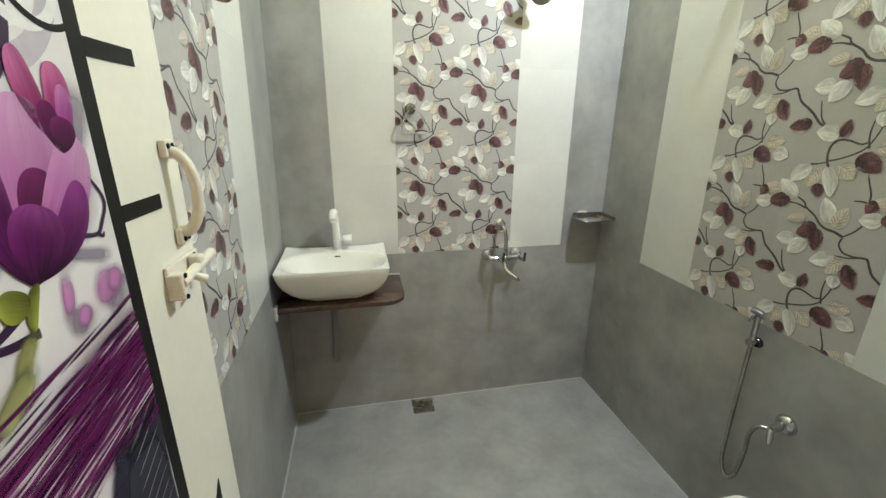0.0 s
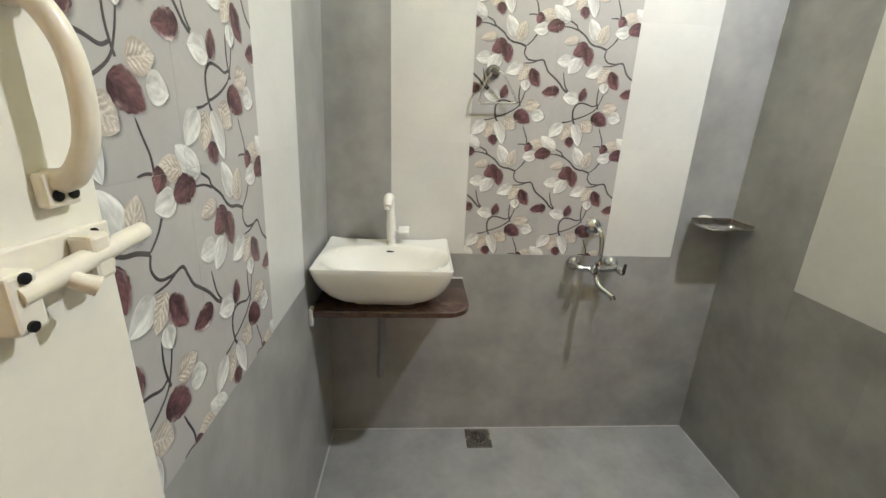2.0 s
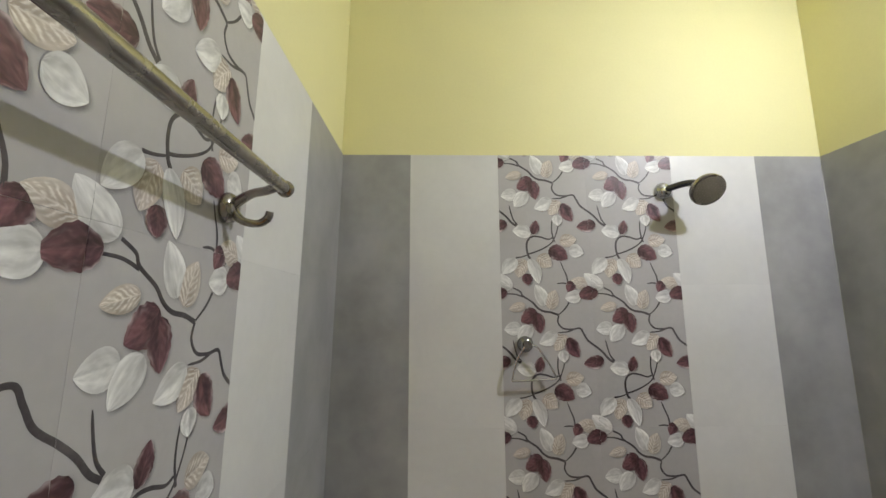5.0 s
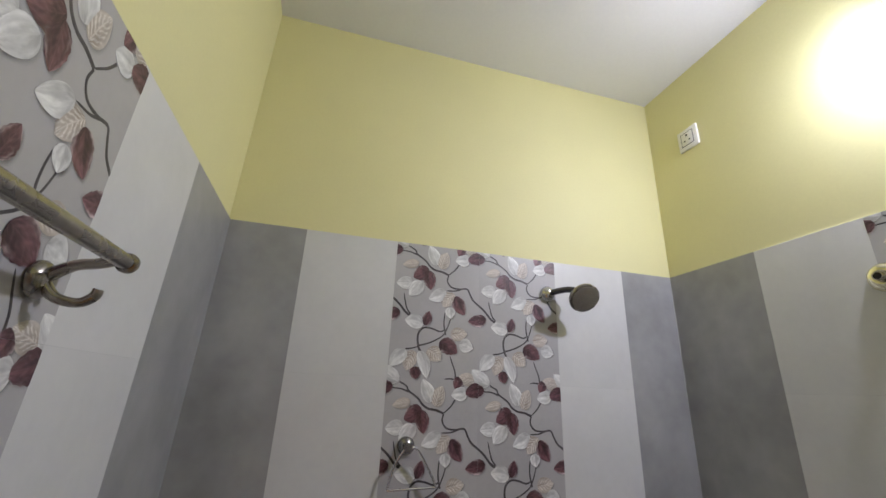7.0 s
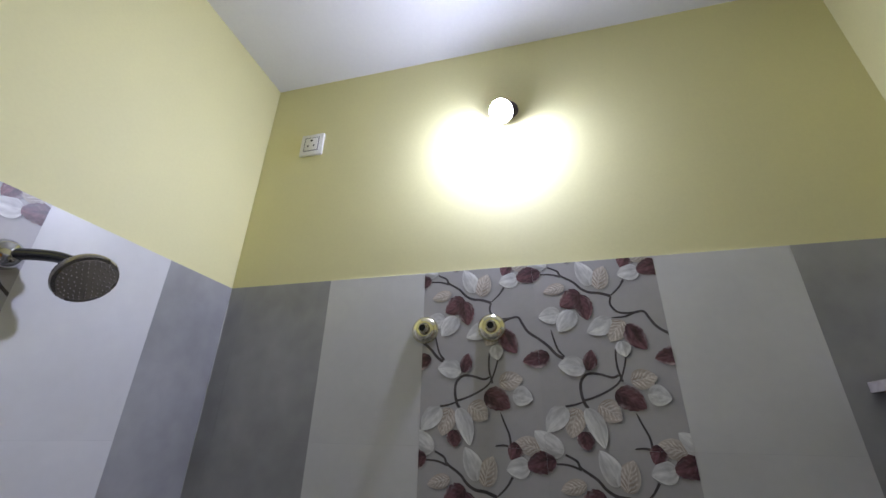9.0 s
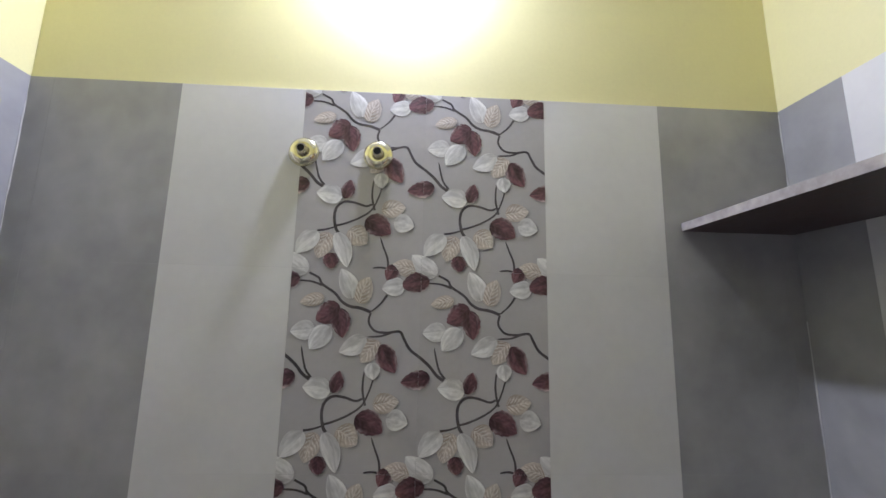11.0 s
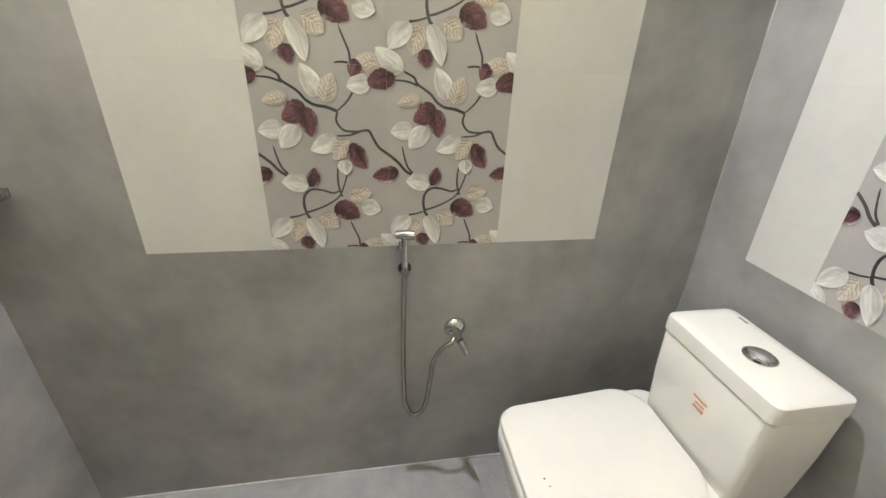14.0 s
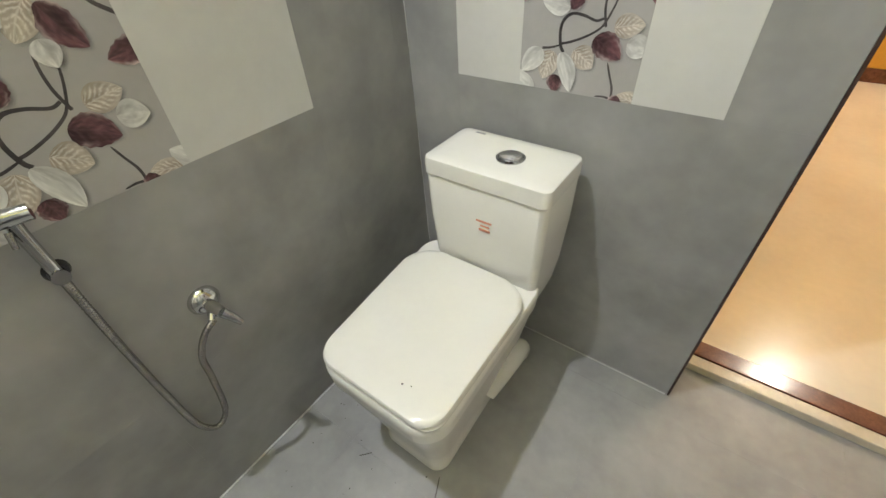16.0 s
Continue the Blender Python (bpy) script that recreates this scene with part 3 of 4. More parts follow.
STREAKS = [wash_ink("print_streak", c, 0.95) for c in ((0.09, 0.004, 0.07), (0.03, 0.002, 0.03), (0.22, 0.035, 0.17), (0.70, 0.60, 0.66), (0.12, 0.008, 0.09))]

panel = on_door("print_panel", slab(0.012, 0.478, 0.03, 1.97, 0.0, 0.0012), GROUND, label="glossy film print of purple magnolias with white rings")
on_door("black_stripe", slab(0.478, 0.502, 0.03, 1.97, 0.0, 0.0016), BLACK)
on_door("black_bar", slab(0.5022, 0.60, 1.622, 1.643, 0.0, 0.0016), BLACK)
on_door("black_bar", slab(0.5022, 0.597, 1.430, 1.451, 0.0, 0.0016), BLACK)
tri = bmesh.new()
bmesh.ops.contextual_create(tri, geom=[tri.verts.new(p) for p in ((0.515, 0, 0.80), (0.60, 0, 0.80), (0.60, 0, 0.915))])
tri_up = bmesh.ops.extrude_face_region(tri, geom=tri.faces[:])
bmesh.ops.translate(tri, vec=(0, -0.0016, 0), verts=[v for v in tri_up["geom"] if isinstance(v, bmesh.types.BMVert)])
on_door("black_wedge", tri, BLACK)


def ring(cu, cz, r0, r1, lift, a0=0, a1=360, n=48):
    bm = bmesh.new()
    prev = None
    for i in range(n + 1):
        a = radians(a0 + (a1 - a0) * i / n)
        pair = [bm.verts.new((cu + r * math.cos(a), -lift, cz + r * math.sin(a))) for r in (r0, r1)]
        if prev:
            bm.faces.new((prev[0], pair[0], pair[1], prev[1]))
        prev = pair
    bmesh.ops.bisect_plane(bm, geom=bm.verts[:] + bm.edges[:] + bm.faces[:], plane_co=(0.4775, 0, 0), plane_no=(1, 0, 0), clear_outer=True)
    return bm


for cu, cz, r0, r1, m, lift in ((0.365, 1.70, 0.088, 0.112, PALE_VIOLET, 0.0014), (0.375, 1.71, 0.062, 0.083, RING_WHITE, 0.0015), (0.30, 1.66, 0.085, 0.108, TWIG, 0.0016),
                                (0.425, 1.685, 0.040, 0.052, RING_WHITE, 0.0017), (0.30, 1.555, 0.048, 0.055, RING_WHITE, 0.0018), (0.455, 1.70, 0.055, 0.062, BLACK, 0.0019), (0.20, 1.70, 0.07, 0.10, RING_WHITE, 0.0016)):
    on_door("printed_ring", ring(cu, cz, r0, r1, lift), m, panel)


def petals(name, table, materials, lift, foot=0.8, point=0.45):
    """Printed petals: base across and up, tip across and up (mm), width, material and sideways bend."""
    bm = bmesh.new()
    for i, (a, b, c, d, w, k, bend) in enumerate(table):
        leaf_strip(bm, (a / 1000, b / 1000), (c / 1000, d / 1000), w / 1000, k, lift + 0.00005 * i, foot, point, bend, bulge=0.0, rows=18)
    bmesh.ops.bisect_plane(bm, geom=bm.verts[:] + bm.edges[:] + bm.faces[:], plane_co=(0.4775, 0, 0), plane_no=(1, 0, 0), clear_outer=True)
    bmesh.ops.bisect_plane(bm, geom=bm.verts[:] + bm.edges[:] + bm.faces[:], plane_co=(0.0125, 0, 0), plane_no=(-1, 0, 0), clear_outer=True)
    return on_door(name, bm, materials, panel)


SET = [PETAL_A, PETAL_B, PETAL_C, PETAL_D, PETAL_E, GREEN, PETAL_L, GREEN_BLUR]
VEIL = wash_ink("print_grey_veil", (0.30, 0.26, 0.32), 0.6)
petals("cast_print", ((380, 1395, 440, 1540, 110, 0, 0), (300, 1415, 330, 1500, 70, 0, 0), (440, 1500, 470, 1600, 60, 0, 0), (270, 1470, 345, 1440, 30, 0, 0.1), (385, 1425, 470, 1400, 26, 0, 0), (380, 1330, 400, 1370, 60, 0, 0), (440, 1325, 475, 1390, 60, 0, 0)), [VEIL], 0.0021)
petals("printed_magnolia", ((362, 1418, 388, 1577, 74, 6, 0.02), (366, 1440, 391, 1510, 46, 2, 0.0), (346, 1422, 302, 1558, 52, 6, -0.06), (356, 1410, 452, 1536, 60, 6, 0.05), (347, 1408, 335, 1530, 40, 0, -0.08), (356, 1408, 440, 1490, 42, 0, 0.10), (351, 1406, 377, 1478, 64, 0, 0.02)), SET, 0.0024)
petals("printed_magnolia", ((246, 1520, 214, 1615, 58, 0, 0), (250, 1520, 305, 1640, 78, 6, 0), (248, 1520, 268, 1640, 76, 0, 0), (252, 1522, 340, 1592, 44, 6, -0.05), (248, 1519, 236, 1590, 52, 2, 0), (252, 1521, 322, 1562, 30, 1, 0)), SET, 0.0024)
petals("printed_bud", ((428, 1526, 396, 1618, 30, 3, -0.06), (429, 1526, 442, 1609, 36, 3, 0.05), (430, 1526, 449, 1588, 24, 1, 0.06), (426, 1522, 418, 1572, 26, 2, 0), (428, 1521, 440, 1556, 34, 2, 0)), SET, 0.0024)
petals("printed_magnolia", ((266, 1386, 180, 1470, 64, 3, 0), (266, 1384, 140, 1440, 70, 3, 0), (266, 1384, 150, 1400, 60, 3, 0), (264, 1380, 170, 1350, 58, 2, 0), (268, 1392, 240, 1450, 30, 1, 0), (262, 1372, 180, 1300, 60, 3, 0)), SET, 0.0024)
petals("printed_green_leaf", ((352, 1409, 334, 1368, 13, 5, 0.08), (340, 1374, 300, 1318, 26, 7, 0.06), (338, 1393, 309, 1408, 30, 5, -0.1), (268, 1392, 256, 1448, 22, 5, 0.1), (330, 1345, 262, 1296, 36, 7, 0)), SET, 0.0029, 0.45, 0.45)
petals("printed_petal", ((374, 1352, 386, 1412, 26, 4, 0.05), (386, 1338, 408, 1368, 32, 4, 0), (428, 1340, 452, 1398, 52, 4, 0), (444, 1352, 468, 1392, 40, 4, 0), (293, 1432, 308, 1450, 11, 4, 0), (182, 1330, 205, 1372, 30, 4, 0)), SET, 0.0026, 0.4, 0.35)


def twig(pts, w0, w1, lift):
    bm = bmesh.new()
    stem_strip(bm, [(a / 1000, b / 1000) for a, b in pts], w0, w1, 0, lift, 6)
    bmesh.ops.bisect_plane(bm, geom=bm.verts[:] + bm.edges[:] + bm.faces[:], plane_co=(0.4775, 0, 0), plane_no=(1, 0, 0), clear_outer=True)
    return on_door("printed_twig", bm, TWIG, panel)


twig(((236, 1530), (254, 1512), (268, 1492), (290, 1478), (335, 1470)), 0.011, 0.006, 0.0022)
twig(((352, 1412), (375, 1428), (395, 1438), (425, 1434), (449, 1431), (462, 1444), (472, 1460), (468, 1476), (454, 1494)), 0.006, 0.004, 0.0023)
twig(((449, 1431), (456, 1426), (459, 1430)), 0.005, 0.003, 0.0023)
twig(((279, 1374), (301, 1378), (328, 1389)), 0.006, 0.010, 0.0023)
twig(((279, 1374), (308, 1366), (340, 1364)), 0.007, 0.010, 0.0023)

# the violet wash under the streaks
WASH = wash_ink("print_wash", (0.10, 0.006, 0.085), 1.0)
bm = bmesh.new()
for i, (u, z, ln, w, turn) in enumerate(((0.43, 1.262, 0.26, 0.16, 80), (0.36, 1.236, 0.30, 0.15, 78), (0.28, 1.222, 0.30, 0.12, 76), (0.20, 1.205, 0.28, 0.10, 76), (0.47, 1.235, 0.22, 0.17, 80), (0.41, 1.225, 0.26, 0.13, 79))):
    d = Vector((math.sin(radians(turn)), math.cos(radians(turn)))) * ln / 2
    leaf_strip(bm, (u - d.x, z - d.y), (u + d.x, z + d.y), w, 0, 0.0019 + 0.00002 * i, 0.4, 0.4, bulge=0.0, rows=10)
for co, no in (((0.4775, 0, 0), (1, 0, 0)), ((0.0125, 0, 0), (-1, 0, 0))):
    bmesh.ops.bisect_plane(bm, geom=bm.verts[:] + bm.edges[:] + bm.faces[:], plane_co=co, plane_no=no, clear_outer=True)
on_door("printed_wash", bm, WASH, panel)

# the blurred reflection in the print: slanting streaks over a dark water
rng = random.Random(4)
for k, m in enumerate(STREAKS):
    bm = bmesh.new()
    for i in range(110 if k != 3 else 90):
        u = rng.uniform(0.10, 0.50)
        zc = 1.262 - (0.478 - u) * 0.22 + rng.gauss(0, 0.034)
        ln, w = rng.uniform(0.07, 0.19), rng.uniform(0.003, 0.011) * (0.5 if k == 3 else 1)
        turn = radians(79 + rng.uniform(-3, 3))
        du, dz = math.sin(turn) * ln / 2, math.cos(turn) * ln / 2
        leaf_strip(bm, (u - du, zc - dz), (u + du, zc + dz), w, 0, 0.0030 + 0.00004 * k + 0.000004 * (i % 10), 0.5, 0.5, bulge=0.0, rows=6)
    for co, no in (((0.4775, 0, 0), (1, 0, 0)), ((0.0125, 0, 0), (-1, 0, 0))):
        bmesh.ops.bisect_plane(bm, geom=bm.verts[:] + bm.edges[:] + bm.faces[:], plane_co=co, plane_no=no, clear_outer=True)
    tagged(on_door("printed_streaks", bm, m, panel), kind="stuff")
bm = bmesh.new()
leaf_strip(bm, (0.362, 0.89), (0.448, 1.23), 0.15, 0, 0.0020, 0.25, 0.4, bulge=0, rows=12)
leaf_strip(bm, (0.405, 0.80), (0.432, 1.17), 0.13, 0, 0.0021, 0.25, 0.4, bulge=0, rows=12)
bmesh.ops.bisect_plane(bm, geom=bm.verts[:] + bm.edges[:] + bm.faces[:], plane_co=(0.4775, 0, 0), plane_no=(1, 0, 0), clear_outer=True)
on_door("printed_water", bm, NAVY, panel)
bm = bmesh.new()
for i in range(9):
    z = 1.20 - i * 0.022
    leaf_strip(bm, (0.407, z - 0.018), (0.473, z + 0.018), 0.0014, 0, 0.0023, bulge=0, rows=3)
on_door("printed_lines", bm, PALE_VIOLET, panel)

# handle and bolt
grip = on_door("pull_handle", tube([(0.634, -0.003, 1.508), (0.635, -0.020, 1.503), (0.638, -0.032, 1.478), (0.639, -0.035, 1.445), (0.637, -0.032, 1.412), (0.634, -0.020, 1.388), (0.632, -0.003, 1.383)], [0.010, 0.009, 0.0085, 0.0085, 0.0085, 0.009, 0.010], 12, smooth_steps=5), CREAM, label="cream moulded pull handle", smooth=True)
for z in (1.513, 1.378):
    on_door("mounting_foot", slab(0.619, 0.648, z - 0.013, z + 0.013, 0.0, 0.011, 0.003), CREAM, grip)
    for u in (0.627, 0.640):
        on_door("screw", lathe([(0.0045, 0), (0.0045, 0.0015), (0.002, 0.002)], (u, -0.011, z + (0.004 if z > 1.4 else -0.004)), (0, -1, 0), 10), BLACK, grip, smooth=True)
bolt = on_door("tower_bolt", slab(0.565, 0.672, 1.303, 1.345, 0.0, 0.006, 0.002), CREAM, label="cream tower bolt with a round knob")
on_door("bolt_end", slab(0.563, 0.585, 1.292, 1.334, 0.0, 0.024, 0.003), CREAM, bolt)
on_door("bolt_guide", slab(0.628, 0.648, 1.305, 1.343, 0.006, 0.026, 0.004), CREAM, bolt)
on_door("bolt_bar", tube([(0.570, -0.019, 1.318), (0.692, -0.019, 1.330)], 0.0085, 14), CREAM, bolt, smooth=True)
on_door("bolt_knob", tube([(0.605, -0.019, 1.321), (0.609, -0.028, 1.314), (0.615, -0.036, 1.308)], [0.006, 0.0065, 0.008], 12), CREAM, bolt, smooth=True)
for u, z in ((0.575, 1.340), (0.572, 1.297), (0.655, 1.338), (0.657, 1.309)):
    on_door("screw", lathe([(0.004, 0), (0.004, 0.002), (0.002, 0.0025)], (u, -0.006 if u > 0.6 else -0.024, z - (0.010 if u < 0.6 and z > 1.3 else 0)), (0, -1, 0), 10), BLACK, bolt, smooth=True)

# ---- wash basin, its stone slab and tap ----
counter = thing("basin_counter", "brown granite slab with a rounded corner under the basin", "counter", at=(0.26, -0.16, 0.76))
bm = loft([squircle(0.2525, -0.164, 0.2805 - d, 0.163 - d, z, (0.085, 0.004, 0.004, 0.004), 8) for z, d in ((0.765, 0.003), (0.768, 0.0), (0.785, 0.0), (0.789, 0.004))])
part("slab", bm, GRANITE, counter, smooth=True)
part("bracket", box(0.05, 0.08, -0.26, -0.004, 0.735, 0.7648, 0.002), DULL_STEEL, counter, "dark steel bracket below the slab")
part("bracket", box(0.36, 0.385, -0.22, -0.004, 0.740, 0.7648, 0.002), BLACK, counter)
part("wall_cement", box(-0.032, -0.018, -0.335, -0.30, 0.735, 0.80, 0.004), CEMENT, counter, "dab of white cement at the wall")
part("wall_joint", box(0.44, 0.535, -0.010, -0.0012, 0.7892, 0.794), CEMENT, counter)

basin = thing("wash_basin", "white ceramic countertop basin on a brown granite slab", "basin", at=(0.22, -0.19, 0.79))
bx, by = 0.224, -0.192
outer = [(0.7895, 0.128, 0.095, 0.05, 0.02), (0.801, 0.131, 0.098, 0.05, 0.02), (0.804, 0.146, 0.112, 0.06, 0.018), (0.818, 0.176, 0.132, 0.07, 0.012), (0.842, 0.202, 0.150, 0.07, 0.008),
         (0.872, 0.219, 0.164, 0.06, 0.004), (0.905, 0.2295, 0.1735, 0.042, 0.002), (0.94, 0.2345, 0.1795, 0.026, 0.0), (0.956, 0.2365, 0.1815, 0.020, 0.0), (0.960, 0.2350, 0.1800, 0.020, 0.0)]


def full_ring(*shape):
    """A rounded rectangle with points along its straight sides too."""
    ring = squircle(*shape)
    corner_points = len(ring) // 4
    out = []
    for i, p in enumerate(ring):
        out.append(p)
        if i % corner_points == corner_points - 1:
            out += [p.lerp(ring[(i + 1) % len(ring)], k / 10) for k in range(1, 10)]
    return out


rings = [full_ring(bx, by + dy, hx, hy, z, c, 7) for z, hx, hy, c, dy in outer]


def bowl_depth(dx, dy):
    """How far the bowl lies below its rim, at a place seen from the waste."""
    rho = ((abs(dx) / 0.229) ** 2.25 + (abs(dy) / (0.150 if dy > 0 else 0.134)) ** 2.25) ** (1 / 2.25)
    return 0.128 * max(0.0, 1 - rho ** 2.0)


def bowl_ring(f):
    """From the edge of the bowl (f = 0) down to the waste (f = 1); the corners stay nearly flat."""
    mid = Vector((bx, by - 0.042, 0))
    out = []
    for p in full_ring(bx, by - 0.034, 0.2285, 0.139, 0, 0.034, 7):
        d = p - mid
        a = math.atan2(d.y, d.x)
        oval = 1 / math.hypot(math.cos(a) / 0.229, math.sin(a) / (0.147 if d.y > 0 else 0.131))
        q = p.lerp(mid + Vector((oval * math.cos(a), oval * math.sin(a), 0)), min(1.0, f * 2.2))
        r = q.lerp(mid + Vector((0.03 * math.cos(a), 0.03 * math.sin(a), 0)), f)
        out.append(Vector((r.x, r.y, 0.9565 - 0.004 * f - bowl_depth(r.x - mid.x, r.y - mid.y))))
    return out


rings.append(full_ring(bx, by, 0.2305, 0.1755, 0.9590, 0.020, 7))
rings += [bowl_ring(f) for f in (0.0, 0.015, 0.04, 0.08, 0.13, 0.19, 0.26, 0.34, 0.43, 0.53, 0.65, 0.80, 1.0)]
for ring in rings:
    for p in ring:
        if p.z > 0.93:   # the two back corners rise a little
            p.z += 0.011 * min(1.0, abs(p.x - bx) / 0.232) ** 6 * max(0.0, min(1.0, (p.y - by) / 0.178)) ** 4
part("bowl", loft(rings), CERAMIC, basin, smooth=True)
part("drain_ring", lathe([(0.031, 0.0), (0.031, 0.003), (0.026, 0.0045), (0.022, 0.002)], (bx, by - 0.042, 0.8295), (0, 0, 1), 24), CHROME, basin, "chrome waste ring", True)
slot_z = 0.9552 - bowl_depth(0.010, 0.138)
part("overflow_slot", tube([(bx - 0.004, by + 0.096, slot_z), (bx + 0.022, by + 0.096, slot_z - 0.001)], 0.0032, 10), BLACK, basin, "dark overflow slot", True)

tap = thing("basin_tap", "white plastic pillar tap standing on the basin", "tap", at=(0.235, -0.055, 0.945))
part("base_flange", lathe([(0.021, 0), (0.021, 0.004), (0.014, 0.012)], (0.235, -0.055, 0.9515), (0, 0, 1), 20), PLASTIC, tap, smooth=True)
part("column", tube([(0.235, -0.055, 0.955), (0.234, -0.055, 0.985), (0.233, -0.057, 1.03), (0.232, -0.062, 1.09), (0.231, -0.070, 1.130), (0.229, -0.085, 1.145), (0.226, -0.105, 1.138), (0.224, -0.120, 1.120)], [0.0165, 0.0185, 0.018, 0.016, 0.017, 0.0195, 0.0185, 0.015], 16, smooth_steps=4), PLASTIC, tap, smooth=True)
part("spout_tip", tube([(0.224, -0.116, 1.120), (0.222, -0.120, 1.106)], [0.0115, 0.0105], 16), PLASTIC, tap, smooth=True)
part("side_arm", tube([(0.238, -0.057, 1.005), (0.266, -0.058, 1.007)], 0.0095, 14), PLASTIC, tap, smooth=True)
knob = bmesh.new()
ringsk = []
for x, r in ((0.260, 0.010), (0.264, 0.020), (0.299, 0.0225), (0.304, 0.020)):
    ringsk.append([Vector((x, -0.058 + r * (1 + 0.07 * math.cos(6 * a)) * math.cos(a), 1.0075 + r * (1 + 0.07 * math.cos(6 * a)) * math.sin(a))) for a in (2 * math.pi * k / 36 for k in range(36))])
part("knob", loft(ringsk, knob), PLASTIC, tap, smooth=True)

waste = thing("waste_pipe", "grey plastic waste pipe hanging below the basin slab", "pipe", at=(0.20, -0.19, 0.5))
part("nut", lathe([(0.028, 0), (0.03, 0.004), (0.03, 0.024), (0.024, 0.03)], (0.205, -0.19, 0.728), (0, 0, 1), 8), BLACK, waste)
part("pipe", tube([(0.205, -0.19, 0.75), (0.205, -0.19, 0.62), (0.202, -0.175, 0.54), (0.196, -0.150, 0.46), (0.194, -0.14, 0.40)], 0.0165, 14, smooth_steps=4), GREY_PIPE, waste, smooth=True)
part("tail_valve", tube([(0.08, -0.10, 0.725), (0.13, -0.12, 0.722), (0.165, -0.15, 0.74)], [0.014, 0.012, 0.008], 12), PLASTIC, waste, "white inlet valve", True)
part("inlet_hose", tube([(0.165, -0.15, 0.738), (0.22, -0.15, 0.722), (0.27, -0.13, 0.735), (0.30, -0.10, 0.758)], 0.008, 10, smooth_steps=4), BLACK, waste, smooth=True)

# ---- wall mixer, shower, towel ring, soap dish ----
mixer = thing("wall_mixer", "chrome wall mixer with two lever handles and a spout", "tap", at=(1.09, -0.05, 0.87))
for x in (1.012, 1.172):
    part("wall_flange", lathe([(0.033, 0), (0.033, 0.006), (0.028, 0.018), (0.017, 0.028), (0.014, 0.045)], (x, -0.0005, 0.868), (0, -1, 0)), CHROME, mixer, smooth=True)
    part("elbow", tube([(x, -0.04, 0.868), (x, -0.055, 0.865), (x + (0.03 if x < 1.09 else -0.03), -0.06, 0.862)], 0.013, 14, smooth_steps=3), CHROME, mixer, smooth=True)
part("body", tube([(1.025, -0.06, 0.862), (1.06, -0.06, 0.862), (1.092, -0.062, 0.862), (1.125, -0.06, 0.862), (1.16, -0.06, 0.862)], [0.013, 0.014, 0.021, 0.014, 0.013], 18, smooth_steps=3), CHROME, mixer, smooth=True)
for x in (1.062, 1.180):
    part("handle_hub", lathe([(0.014, 0), (0.015, 0.01), (0.012, 0.03), (0.009, 0.036)], (x, -0.068, 0.862), (0.15, -1, -0.1), 18), CHROME, mixer, smooth=True)
    part("lever", tube([(x + 0.004, -0.098, 0.858), (x + 0.005, -0.104, 0.875), (x + 0.006, -0.106, 0.900)], [0.0085, 0.007, 0.0055], 12), DARK_METAL, mixer, "dark lever handle", True)
part("spout", tube([(1.092, -0.062, 0.855), (1.092, -0.066, 0.825), (1.096, -0.085, 0.800), (1.115, -0.115, 0.785), (1.135, -0.145, 0.772)], [0.013, 0.012, 0.0115, 0.011, 0.0105], 14, smooth_steps=4), CHROME, mixer, smooth=True)
part("spout_mouth", tube([(1.134, -0.144, 0.7735), (1.137, -0.148, 0.760)], 0.0118, 14), CHROME, mixer, smooth=True)
part("riser_flange", lathe([(0.034, 0), (0.034, 0.006), (0.026, 0.016), (0.014, 0.022)], (1.075, -0.0005, 1.030), (0, -1, 0)), CHROME, mixer, smooth=True)
part("riser", tube([(1.075, -0.015, 1.030), (1.078, -0.045, 1.030), (1.086, -0.062, 1.010), (1.092, -0.066, 0.96), (1.093, -0.064, 0.90), (1.092, -0.062, 0.872)], 0.0095, 14, smooth_steps=5), CHROME, mixer, smooth=True)
part("riser_nut", lathe([(0.0135, 0), (0.0145, 0.004), (0.0145, 0.014), (0.0125, 0.018)], (1.092, -0.0625, 0.880), (0, 0, 1), 8), CHROME, mixer)

shower = thing("shower_head", "round overhead shower on a dark arm at the wall", "shower", at=(1.1, -0.07, 2.12))
part("wall_flange", lathe([(0.030, 0), (0.030, 0.005), (0.024, 0.016), (0.014, 0.022)], (1.096, -0.0005, 2.130), (0, -1, 0)), CHROME, shower, smooth=True)
part("arm", tube([(1.096, -0.010, 2.130), (1.118, -0.030, 2.137), (1.145, -0.055, 2.141), (1.166, -0.074, 2.137)], 0.0115, 14, smooth_steps=3), DARK_METAL, shower, smooth=True)
sh_axis = Vector((-0.05, -0.76, -0.65)).normalized()
sh_at = Vector((1.172, -0.082, 2.132))
part("ball_joint", lathe([(0.006, -0.016), (0.015, -0.010), (0.017, 0.0), (0.015, 0.010), (0.012, 0.016)], sh_at, sh_axis, 18), CREAM, shower, "pale ball joint", True)
head = part("head", lathe([(0.014, 0.012), (0.022, 0.020), (0.040, 0.030), (0.052, 0.042), (0.054, 0.050), (0.052, 0.056), (0.046, 0.0565)], sh_at, sh_axis, 36), BRASS_STEEL, shower, smooth=True)
part("face_plate", lathe([(0.046, 0.0566), (0.046, 0.058), (0.020, 0.0595), (0.002, 0.060)], sh_at, sh_axis, 36), NOZZLE, head, smooth=True)
bm = bmesh.new()
rot = sh_axis.to_track_quat("Z", "Y")
